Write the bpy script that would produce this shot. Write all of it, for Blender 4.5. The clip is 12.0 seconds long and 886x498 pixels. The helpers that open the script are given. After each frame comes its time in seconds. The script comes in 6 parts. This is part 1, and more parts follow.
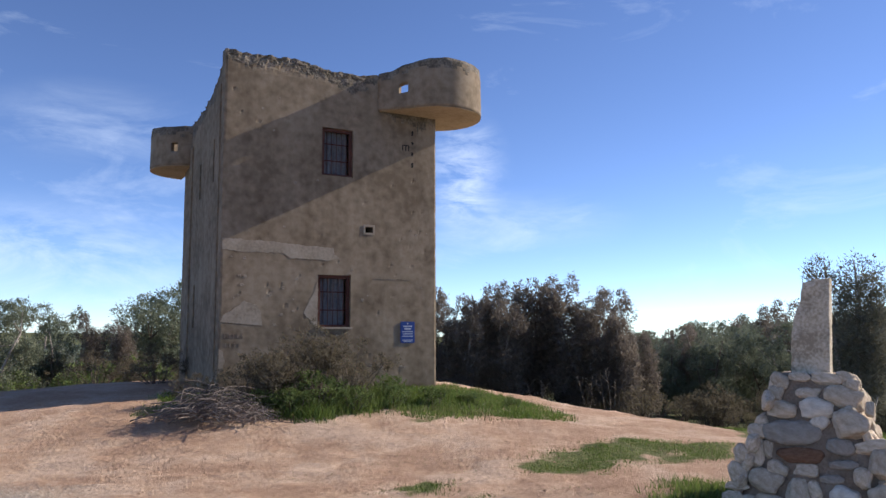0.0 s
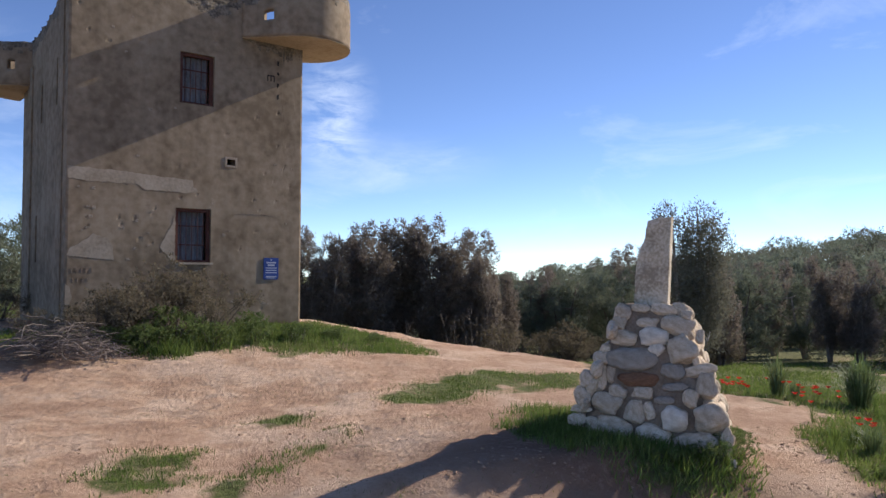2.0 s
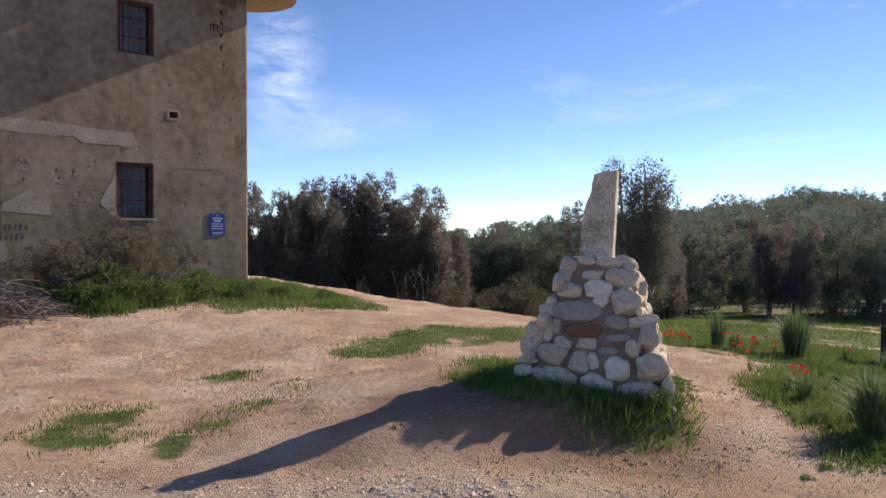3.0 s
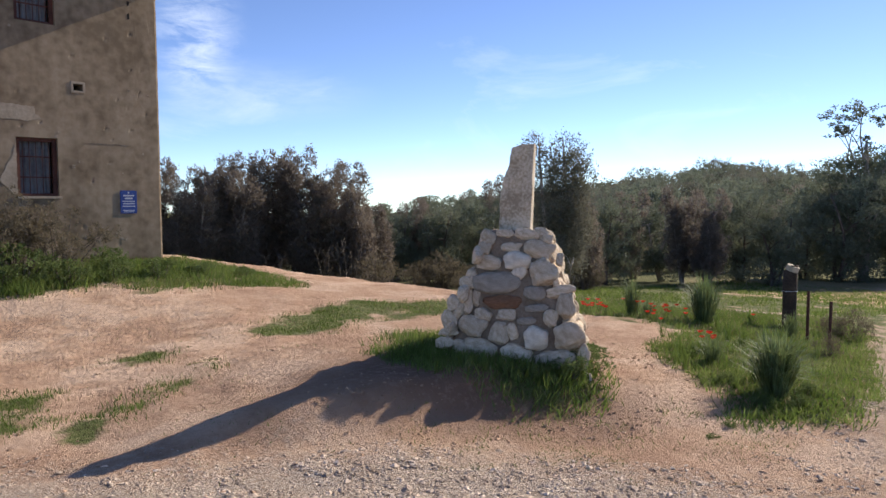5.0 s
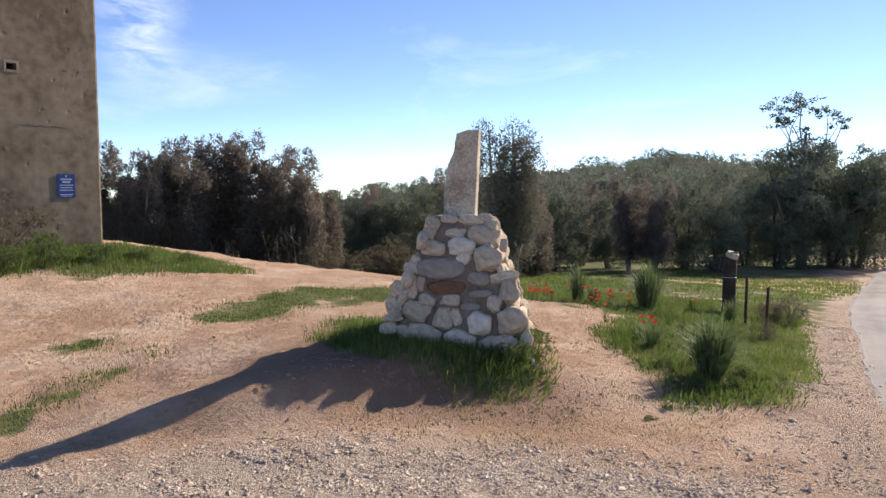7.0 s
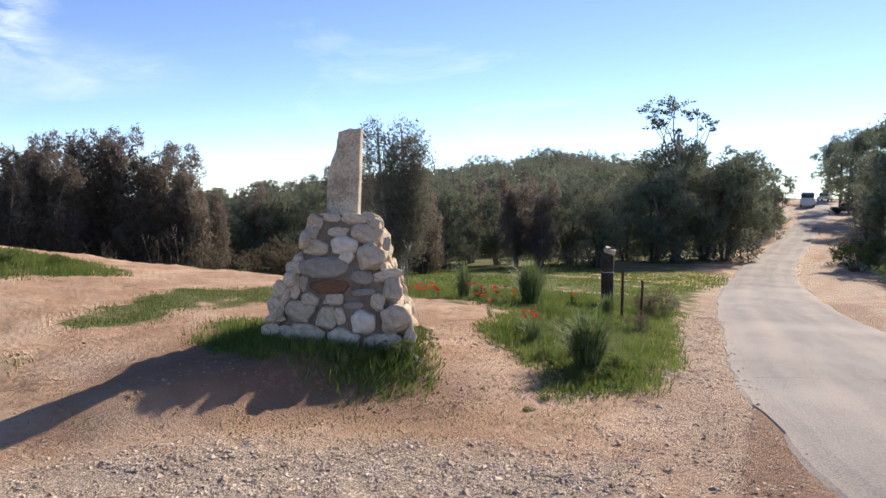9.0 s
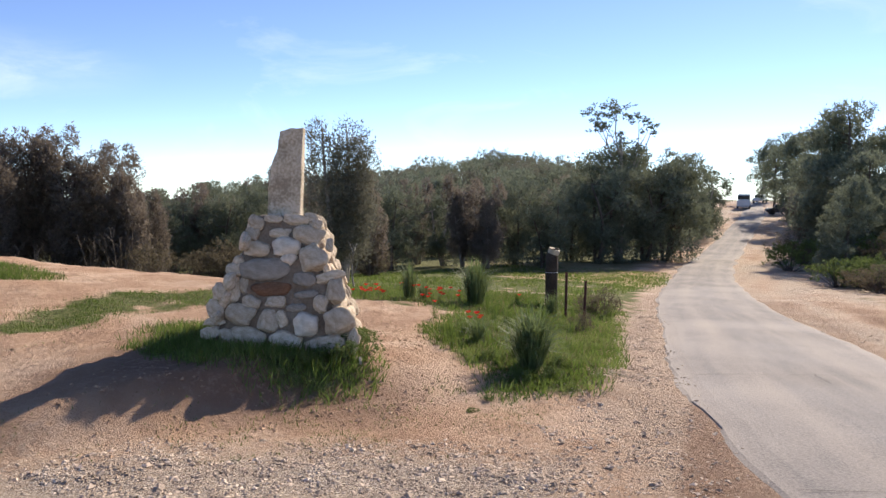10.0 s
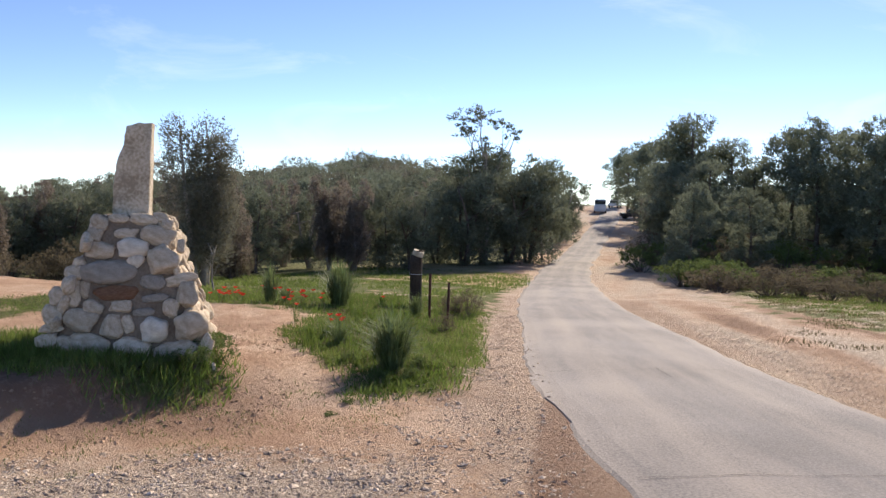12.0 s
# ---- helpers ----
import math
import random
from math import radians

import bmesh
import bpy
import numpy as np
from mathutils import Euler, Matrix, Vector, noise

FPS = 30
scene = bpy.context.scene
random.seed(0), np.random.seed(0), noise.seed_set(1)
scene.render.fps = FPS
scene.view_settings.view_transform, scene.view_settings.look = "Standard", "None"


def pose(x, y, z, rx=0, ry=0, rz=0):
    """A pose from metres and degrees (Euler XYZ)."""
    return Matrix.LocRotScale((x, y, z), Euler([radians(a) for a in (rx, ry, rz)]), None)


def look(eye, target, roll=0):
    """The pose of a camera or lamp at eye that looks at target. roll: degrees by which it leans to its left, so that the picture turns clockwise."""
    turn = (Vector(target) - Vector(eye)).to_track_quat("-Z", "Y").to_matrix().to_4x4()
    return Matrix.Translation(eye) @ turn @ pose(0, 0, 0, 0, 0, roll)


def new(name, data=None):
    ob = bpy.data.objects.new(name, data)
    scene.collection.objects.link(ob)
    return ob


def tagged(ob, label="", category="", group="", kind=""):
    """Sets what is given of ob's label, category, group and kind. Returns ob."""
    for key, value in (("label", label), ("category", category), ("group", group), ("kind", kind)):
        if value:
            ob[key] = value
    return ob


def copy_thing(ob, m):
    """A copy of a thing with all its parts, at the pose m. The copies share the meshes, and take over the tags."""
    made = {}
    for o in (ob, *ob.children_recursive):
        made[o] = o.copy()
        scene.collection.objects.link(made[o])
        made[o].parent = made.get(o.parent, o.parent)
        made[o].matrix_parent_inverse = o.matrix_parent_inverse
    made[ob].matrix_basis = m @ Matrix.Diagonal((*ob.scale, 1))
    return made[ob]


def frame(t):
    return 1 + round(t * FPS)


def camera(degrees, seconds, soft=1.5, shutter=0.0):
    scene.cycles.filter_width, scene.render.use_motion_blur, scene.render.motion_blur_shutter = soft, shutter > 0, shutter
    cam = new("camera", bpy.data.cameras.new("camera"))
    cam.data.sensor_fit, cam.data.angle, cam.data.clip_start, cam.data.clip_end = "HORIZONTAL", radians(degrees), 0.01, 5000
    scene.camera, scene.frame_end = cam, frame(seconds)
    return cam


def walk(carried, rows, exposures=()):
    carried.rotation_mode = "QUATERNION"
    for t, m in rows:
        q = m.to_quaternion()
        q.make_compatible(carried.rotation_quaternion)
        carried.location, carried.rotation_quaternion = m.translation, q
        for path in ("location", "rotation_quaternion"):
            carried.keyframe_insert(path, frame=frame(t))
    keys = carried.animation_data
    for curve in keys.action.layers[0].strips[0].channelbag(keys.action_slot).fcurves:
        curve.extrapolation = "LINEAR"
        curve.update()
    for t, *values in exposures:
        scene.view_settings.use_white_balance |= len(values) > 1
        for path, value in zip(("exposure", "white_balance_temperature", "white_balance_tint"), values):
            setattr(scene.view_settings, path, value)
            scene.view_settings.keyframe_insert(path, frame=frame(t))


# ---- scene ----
cam = camera(60.7, 12.0, soft=1.5)
PATH = [
    (0, (-0.163, 0.006, 1.862), (-0.144, 1.995, 2.072), -0.2),
    (0.5, (-0.144, 0.009, 1.834), (-0.028, 1.996, 2.028), -0.1),
    (1, (-0.138, 0.004, 1.818), (0.079, 1.986, 1.977), 0.1),
    (1.5, (-0.134, -0.004, 1.802), (0.168, 1.971, 1.911), 0.1),
    (2, (-0.115, 0.007, 1.778), (0.249, 1.973, 1.834), 0.3),
    (2.5, (-0.101, 0.009, 1.76), (0.331, 1.962, 1.759), 0.2),
    (3, (-0.064, 0.032, 1.74), (0.424, 1.971, 1.684), 0.2),
    (3.5, (-0.044, 0.043, 1.733), (0.508, 1.963, 1.636), 0.2),
    (5.5, (-0.021, 0.015, 1.726), (0.675, 1.886, 1.602), -0.5),
    (6, (0.003, 0.026, 1.713), (0.711, 1.892, 1.583), -0.4),
    (6.5, (0.027, 0.021, 1.713), (0.77, 1.872, 1.568), -0.2),
    (8.5, (0.079, -0.052, 1.723), (1.069, 1.677, 1.555), 0.1),
    (9, (0.102, -0.068, 1.722), (1.15, 1.628, 1.56), 0.0),
    (9.5, (0.12, -0.067, 1.717), (1.221, 1.595, 1.558), -0.0),
    (10, (0.141, -0.058, 1.714), (1.306, 1.56, 1.556), 0.1),
    (10.5, (0.158, -0.064, 1.712), (1.386, 1.506, 1.553), 0.2),
    (11, (0.178, -0.074, 1.709), (1.478, 1.438, 1.551), 0.2),
    (11.5, (0.197, -0.084, 1.707), (1.559, 1.371, 1.551), 0.4),
    (12, (0.216, -0.1, 1.706), (1.644, 1.294, 1.557), 0.9),
]
walk(cam, [(t, look(eye, target, roll)) for t, eye, target, roll in PATH], [(0, 0.34, 6250, 10), (3, 0.29, 6420, 10), (6, 0.49, 6700, 10), (9.5, 0.54, 6800, 10), (12, 0.48, 6860, 10)])

# ---- light: low winter sun ahead and to the right, open blue sky ----
SUN_AZ, SUN_EL = 68.5, 28.6
sun_data = bpy.data.lights.new("sun", "SUN")
sun_data.energy, sun_data.angle, sun_data.color = 5.2, radians(0.5), (1.0, 0.89, 0.76)
sun = new("sun", sun_data)
sun_way = Vector((math.sin(radians(SUN_AZ)) * math.cos(radians(SUN_EL)), math.cos(radians(SUN_AZ)) * math.cos(radians(SUN_EL)), math.sin(radians(SUN_EL))))
sun.matrix_world = look(sun_way * 60, (0, 0, 0))

world = bpy.data.worlds.new("sky")
scene.world = world
world.use_nodes = True
wn, wl = world.node_tree.nodes, world.node_tree.links
wn.clear()
sky = wn.new("ShaderNodeTexSky")
sky.sky_type, sky.sun_disc = "NISHITA", False
sky.sun_elevation, sky.sun_rotation = radians(SUN_EL), radians(SUN_AZ)
sky.air_density, sky.dust_density, sky.ozone_density, sky.altitude = 0.95, 0.95, 2.3, 4800
coord = wn.new("ShaderNodeTexCoord")
squash = wn.new("ShaderNodeMapping")
squash.inputs["Scale"].default_value = (1.6, 1.6, 5.0)
wisps = wn.new("ShaderNodeTexNoise")
wisps.inputs["Scale"].default_value, wisps.inputs["Detail"].default_value = 2.3, 9
wisps.inputs["Roughness"].default_value, wisps.inputs["Distortion"].default_value = 0.62, 0.7
ramp = wn.new("ShaderNodeValToRGB")
ramp.color_ramp.elements[0].position, ramp.color_ramp.elements[1].position = 0.56, 0.86
ramp.color_ramp.elements[0].color, ramp.color_ramp.elements[1].color = (0, 0, 0, 1), (0.4, 0.4, 0.4, 1)
cloudy = wn.new("ShaderNodeMix")
cloudy.data_type = "RGBA"
cloudy.inputs["B"].default_value = (5.6, 6.2, 7.2, 1)
back = wn.new("ShaderNodeBackground")
back.inputs["Strength"].default_value = 0.15
wout = wn.new("ShaderNodeOutputWorld")
wl.new(coord.outputs["Generated"], squash.inputs["Vector"])
wl.new(squash.outputs["Vector"], wisps.inputs["Vector"])
wl.new(wisps.outputs["Fac"], ramp.inputs["Fac"])
banks = [ramp.outputs["Color"]]
for az, el, wide, tall, amount in ((-27, 5, 0.24, 0.085, 0.75), (2.2, 11.5, 0.07, 0.11, 0.7), (-24, 14, 0.16, 0.06, 0.4), (7, 8, 0.16, 0.05, 0.35)):
    # a soft bank of cloud round one direction of the sky, broken up by the wisps
    c = Vector((math.sin(radians(az)) * math.cos(radians(el)), math.cos(radians(az)) * math.cos(radians(el)), math.sin(radians(el))))
    away = wn.new("ShaderNodeVectorMath")
    away.operation = "SUBTRACT"
    away.inputs[1].default_value = c
    shape = wn.new("ShaderNodeVectorMath")
    shape.operation = "MULTIPLY"
    shape.inputs[1].default_value = (1 / wide, 1 / wide, 1 / tall)
    size = wn.new("ShaderNodeVectorMath")
    size.operation = "LENGTH"
    fade = wn.new("ShaderNodeMapRange")
    fade.interpolation_type = "SMOOTHSTEP"
    fade.inputs["From Min"].default_value, fade.inputs["From Max"].default_value = 1.0, 0.0
    fade.inputs["To Min"].default_value, fade.inputs["To Max"].default_value = 0.0, amount
    torn = wn.new("ShaderNodeMapRange")
    torn.inputs["From Min"].default_value, torn.inputs["From Max"].default_value = 0.38, 0.68
    both = wn.new("ShaderNodeMath")
    both.operation = "MULTIPLY"
    wl.new(coord.outputs["Generated"], away.inputs[0])
    wl.new(away.outputs["Vector"], shape.inputs[0])
    wl.new(shape.outputs["Vector"], size.inputs[0])
    wl.new(size.outputs["Value"], fade.inputs["Value"])
    fibre = wn.new("ShaderNodeTexNoise")
    fibre.inputs["Scale"].default_value, fibre.inputs["Detail"].default_value = 9 if wide < 0.1 else 3.2, 9
    fibre.inputs["Roughness"].default_value, fibre.inputs["Distortion"].default_value = 0.65, 0.5
    wl.new(squash.outputs["Vector"], fibre.inputs["Vector"])
    wl.new(fibre.outputs["Fac"], torn.inputs["Value"])
    wl.new(torn.outputs["Result"], both.inputs[0])
    wl.new(fade.outputs["Result"], both.inputs[1])
    banks.append(both.outputs[0])
total = banks[0]
for b in banks[1:]:
    more = wn.new("ShaderNodeMath")
    more.operation, more.use_clamp = "ADD", True
    wl.new(total, more.inputs[0])
    wl.new(b, more.inputs[1])
    total = more.outputs[0]
wl.new(total, cloudy.inputs["Factor"])
vivid = wn.new("ShaderNodeHueSaturation")
vivid.inputs["Saturation"].default_value = 1.04
vivid.inputs["Hue"].default_value = 0.508
wl.new(sky.outputs["Color"], vivid.inputs["Color"])
wl.new(vivid.outputs["Color"], cloudy.inputs["A"])
wl.new(cloudy.outputs["Result"], back.inputs["Color"])
wl.new(back.outputs["Background"], wout.inputs["Surface"])


# ---- materials ----
def surface(name, low, mid, high, scale=3.0, fine=40.0, rough=0.9, bump=0.3, depth=0.02, metal=0.0, translucent=0.0, vary=0.0, island=0.0, coat=0.0, streak=0.0, spread=0.14, dust=None):
    """A procedural surface: three colours mixed by noise at two scales, with fine relief."""
    m = bpy.data.materials.new(name)
    m.use_nodes = True
    n, l = m.node_tree.nodes, m.node_tree.links
    bsdf = n["Principled BSDF"]
    co = n.new("ShaderNodeTexCoord")
    big, small = n.new("ShaderNodeTexNoise"), n.new("ShaderNodeTexNoise")
    for t, s, d in ((big, scale, 6), (small, fine, 4)):
        t.inputs["Scale"].default_value, t.inputs["Detail"].default_value = s, d
        l.new(co.outputs["Object"], t.inputs["Vector"])
    add = n.new("ShaderNodeMath")
    add.operation = "MULTIPLY_ADD"
    add.inputs[1].default_value = 0.45
    l.new(small.outputs["Fac"], add.inputs[0])
    half = n.new("ShaderNodeMath")
    half.operation = "MULTIPLY"
    half.inputs[1].default_value = 0.55
    l.new(big.outputs["Fac"], half.inputs[0])
    l.new(half.outputs[0], add.inputs[2])
    r = n.new("ShaderNodeValToRGB")
    r.color_ramp.elements[0].position, r.color_ramp.elements[0].color = 0.5 - spread, (*low, 1)
    r.color_ramp.elements[1].position, r.color_ramp.elements[1].color = 0.5 + spread, (*high, 1)
    e = r.color_ramp.elements.new(0.5)
    e.color = (*mid, 1)
    l.new(add.outputs[0], r.inputs["Fac"])
    colour = r.outputs["Color"]
    if dust:
        lie, veil, sum_ = n.new("ShaderNodeAttribute"), n.new("ShaderNodeMix"), n.new("ShaderNodeMath")
        lie.attribute_name = "dust"
        sum_.operation = "MULTIPLY_ADD"
        sum_.inputs[1].default_value, sum_.use_clamp = 2.2, True
        less = n.new("ShaderNodeMath")
        less.operation = "SUBTRACT"
        less.inputs[1].default_value = 0.5
        l.new(add.outputs[0], less.inputs[0])
        l.new(less.outputs[0], sum_.inputs[0])
        l.new(lie.outputs["Fac"], sum_.inputs[2])
        veil.data_type = "RGBA"
        veil.inputs["B"].default_value = (*dust, 1)
        l.new(sum_.outputs[0], veil.inputs["Factor"])
        l.new(colour, veil.inputs["A"])
        colour = veil.outputs["Result"]
    if streak:
        run, drip = n.new("ShaderNodeMapping"), n.new("ShaderNodeTexNoise")
        run.inputs["Scale"].default_value = (1.7, 1.7, 0.4)
        drip.inputs["Scale"].default_value, drip.inputs["Detail"].default_value = 1.6, 7
        l.new(co.outputs["Object"], run.inputs["Vector"])
        l.new(run.outputs["Vector"], drip.inputs["Vector"])
        stain, wet = n.new("ShaderNodeMapRange"), n.new("ShaderNodeMix")
        stain.inputs["From Min"].default_value, stain.inputs["From Max"].default_value = 0.42, 0.68
        stain.inputs["To Max"].default_value = streak
        wet.data_type, wet.blend_type = "RGBA", "MULTIPLY"
        wet.inputs["B"].default_value = (0.42, 0.38, 0.34, 1)
        l.new(drip.outputs["Fac"], stain.inputs["Value"])
        l.new(stain.outputs["Result"], wet.inputs["Factor"])
        l.new(colour, wet.inputs["A"])
        colour = wet.outputs["Result"]
    if vary or island:
        hsv = n.new("ShaderNodeHueSaturation")
        span = n.new("ShaderNodeMapRange")
        amount = vary or island
        span.inputs["To Min"].default_value, span.inputs["To Max"].default_value = 1 - amount, 1 + amount
        if vary:
            l.new(n.new("ShaderNodeObjectInfo").outputs["Random"], span.inputs["Value"])
        else:
            l.new(n.new("ShaderNodeNewGeometry").outputs["Random Per Island"], span.inputs["Value"])
        l.new(span.outputs["Result"], hsv.inputs["Value"])
        l.new(colour, hsv.inputs["Color"])
        colour = hsv.outputs["Color"]
    l.new(colour, bsdf.inputs["Base Color"])
    bsdf.inputs["Roughness"].default_value, bsdf.inputs["Metallic"].default_value = rough, metal
    bsdf.inputs["Specular IOR Level"].default_value = 0.3
    if coat:
        bsdf.inputs["Coat Weight"].default_value = coat
    if bump:
        b = n.new("ShaderNodeBump")
        b.inputs["Strength"].default_value, b.inputs["Distance"].default_value = bump, depth
        l.new(add.outputs[0], b.inputs["Height"])
        l.new(b.outputs["Normal"], bsdf.inputs["Normal"])
    if translucent:
        tr, mix = n.new("ShaderNodeBsdfTranslucent"), n.new("ShaderNodeMixShader")
        mix.inputs["Fac"].default_value = translucent
        l.new(colour, tr.inputs["Color"])
        l.new(bsdf.outputs["BSDF"], mix.inputs[1])
        l.new(tr.outputs["BSDF"], mix.inputs[2])
        l.new(mix.outputs["Shader"], n["Material Output"].inputs["Surface"])
    return m


PLASTER = surface("weathered_plaster", (0.17, 0.127, 0.083), (0.245, 0.187, 0.126), (0.3, 0.238, 0.168), 0.9, 6, 0.95, 0.3, 0.02, streak=0.32, spread=0.1)
PATCH = surface("pale_repair_plaster", (0.25, 0.203, 0.147), (0.32, 0.263, 0.197), (0.38, 0.318, 0.245), 2.5, 18, 0.95, 0.4, 0.02)
# paler and warmer than the walls: ground bounce is put into this colour
SOFFIT_BOUNCE = surface("bounce_lit_concrete_underside", (0.36, 0.29, 0.20), (0.45, 0.37, 0.27), (0.5, 0.42, 0.31), 1.5, 14, 0.95, 0.3, 0.02)
RUST = surface("rusty_dark_iron", (0.05, 0.02, 0.015), (0.085, 0.032, 0.023), (0.12, 0.05, 0.034), 4, 30, 0.75, 0.3, 0.01)
SHUTTER = surface("grey_sheet_behind_bars", (0.10, 0.10, 0.11), (0.14, 0.145, 0.155), (0.18, 0.185, 0.2), 2, 15, 0.7, 0.2, 0.01)
AGGREGATE = surface("crumbled_concrete", (0.09, 0.075, 0.055), (0.15, 0.125, 0.095), (0.24, 0.2, 0.155), 3.5, 22, 0.97, 0.9, 0.04, spread=0.09)
SIGN_TEXT = surface("faded_white_paint", (0.3, 0.34, 0.42), (0.38, 0.42, 0.5), (0.45, 0.48, 0.56), 8, 60, 0.6, 0.0)
DARK = surface("dark_interior", (0.02, 0.018, 0.015), (0.03, 0.027, 0.022), (0.04, 0.036, 0.03), 2, 15, 0.95, 0.0)
SIGN_BLUE = surface("blue_enamel", (0.014, 0.04, 0.18), (0.019, 0.05, 0.22), (0.026, 0.065, 0.26), 3, 40, 0.4, 0.05, 0.005)
SIGN_WHITE = surface("white_enamel", (0.6, 0.62, 0.66), (0.7, 0.72, 0.75), (0.8, 0.8, 0.82), 3, 40, 0.45, 0.0)
CHARCOAL = surface("black_paint_marks", (0.012, 0.011, 0.01), (0.02, 0.018, 0.016), (0.03, 0.028, 0.025), 6, 40, 0.9, 0.0)
STONE = surface("rounded_fieldstone", (0.38, 0.285, 0.19), (0.53, 0.42, 0.30), (0.66, 0.55, 0.42), 2.6, 26, 0.92, 0.4, 0.02, vary=0.2, spread=0.13)
STONE_PALE = surface("whitish_limestone", (0.54, 0.45, 0.34), (0.66, 0.56, 0.44), (0.77, 0.68, 0.56), 2.6, 26, 0.9, 0.4, 0.02, spread=0.12)
STONE_GREY = surface("dull_grey_stone", (0.24, 0.2, 0.155), (0.31, 0.265, 0.215), (0.38, 0.33, 0.27), 2.6, 26, 0.92, 0.4, 0.02, spread=0.12)
STONE_RED = surface("red_brown_stone", (0.14, 0.07, 0.04), (0.2, 0.1, 0.055), (0.26, 0.15, 0.09), 5, 30, 0.92, 0.5, 0.02)
MORTAR = surface("grey_mortar", (0.16, 0.118, 0.082), (0.225, 0.168, 0.12), (0.29, 0.225, 0.165), 6, 50, 0.97, 0.8, 0.03)
STELE = surface("weathered_limestone", (0.32, 0.255, 0.18), (0.49, 0.41, 0.30), (0.62, 0.53, 0.41), 4.5, 38, 0.93, 0.8, 0.03, spread=0.09)
ASPHALT = surface("worn_pale_asphalt", (0.165, 0.15, 0.145), (0.215, 0.198, 0.192), (0.27, 0.25, 0.243), 0.35, 50, 0.93, 0.8, 0.014, spread=0.12, dust=(0.36, 0.31, 0.27))
an, al = ASPHALT.node_tree.nodes, ASPHALT.node_tree.links
lane, drawn, worn, dusty = an.new("ShaderNodeAttribute"), an.new("ShaderNodeTexNoise"), an.new("ShaderNodeMapRange"), an.new("ShaderNodeMix")
lane.attribute_name = "lane"
drawn.inputs["Scale"].default_value, drawn.inputs["Detail"].default_value, drawn.inputs["Roughness"].default_value = 1.0, 8, 0.62
worn.inputs["From Min"].default_value, worn.inputs["From Max"].default_value, worn.inputs["To Max"].default_value = 0.42, 0.75, 0.42
dusty.data_type = "RGBA"
dusty.inputs["B"].default_value = (0.42, 0.36, 0.31, 1)
al.new(lane.outputs["Vector"], drawn.inputs["Vector"])
al.new(drawn.outputs["Fac"], worn.inputs["Value"])
al.new(worn.outputs["Result"], dusty.inputs["Factor"])
paint = an["Principled BSDF"].inputs["Base Color"]
al.new(paint.links[0].from_socket, dusty.inputs["A"])
al.new(dusty.outputs["Result"], paint)
CRACK = surface("dark_crack_filler", (0.05, 0.045, 0.04), (0.07, 0.062, 0.055), (0.09, 0.08, 0.07), 5, 60, 0.95, 0.2, 0.005)
PEBBLE = surface("mixed_gravel", (0.39, 0.29, 0.21), (0.52, 0.405, 0.305), (0.66, 0.54, 0.42), 3, 40, 0.9, 0.0, island=0.45)
CLOD = surface("earth_clods", (0.3, 0.19, 0.115), (0.42, 0.275, 0.175), (0.5, 0.34, 0.23), 4, 30, 0.97, 0.3, 0.01, island=0.3)
GRASS = surface("short_green_grass", (0.08, 0.125, 0.022), (0.14, 0.195, 0.045), (0.2, 0.24, 0.075), 0.9, 9, 0.8, 0.0, translucent=0.48, island=0.35)
DRYGRASS = surface("dry_straw_grass", (0.17, 0.14, 0.07), (0.25, 0.21, 0.11), (0.33, 0.28, 0.16), 0.9, 9, 0.85, 0.0, translucent=0.3, island=0.3)
BLADE = surface("grey_green_leaf_blades", (0.095, 0.135, 0.045), (0.15, 0.195, 0.078), (0.21, 0.25, 0.115), 2, 12, 0.6, 0.0, translucent=0.4, island=0.35)
POPPY = surface("scarlet_petals", (0.5, 0.025, 0.012), (0.62, 0.04, 0.018), (0.7, 0.06, 0.025), 8, 40, 0.6, 0.0, translucent=0.35)
BARK = surface("grey_brown_bark", (0.07, 0.055, 0.042), (0.12, 0.095, 0.075), (0.18, 0.15, 0.12), 3, 26, 0.95, 0.6, 0.02)
PALEBARK = surface("pale_bark", (0.22, 0.19, 0.16), (0.32, 0.28, 0.24), (0.42, 0.38, 0.33), 3, 26, 0.95, 0.5, 0.02)
TWIG = surface("dead_grey_twigs", (0.11, 0.09, 0.075), (0.17, 0.14, 0.12), (0.25, 0.21, 0.185), 3, 24, 0.95, 0.3, 0.01, island=0.3)
LEAF_BROWN = surface("brownish_needle_foliage", (0.165, 0.137, 0.112), (0.22, 0.185, 0.152), (0.275, 0.238, 0.195), 0.5, 5, 0.85, 0.0, translucent=0.5, island=0.16)
LEAF_CASUARINA = surface("grey_green_needle_foliage", (0.146, 0.14, 0.104), (0.195, 0.189, 0.14), (0.244, 0.238, 0.183), 0.5, 5, 0.85, 0.0, translucent=0.34, island=0.16)
LEAF_GREEN = surface("dull_green_foliage", (0.137, 0.152, 0.1), (0.181, 0.201, 0.134), (0.226, 0.25, 0.171), 0.5, 5, 0.8, 0.0, translucent=0.34, island=0.16)
LEAF_PINE = surface("dark_pine_foliage", (0.14, 0.161, 0.11), (0.183, 0.207, 0.146), (0.226, 0.254, 0.183), 0.5, 5, 0.85, 0.0, translucent=0.44, island=0.16)
LEAF_RUST = surface("dry_rust_foliage", (0.1, 0.084, 0.055), (0.14, 0.118, 0.08), (0.18, 0.155, 0.108), 0.5, 5, 0.9, 0.0, translucent=0.5, island=0.16)
LEAF_WEED = surface("fresh_green_weed_leaves", (0.09, 0.125, 0.035), (0.14, 0.185, 0.058), (0.19, 0.235, 0.085), 0.9, 9, 0.8, 0.0, translucent=0.4, island=0.25)
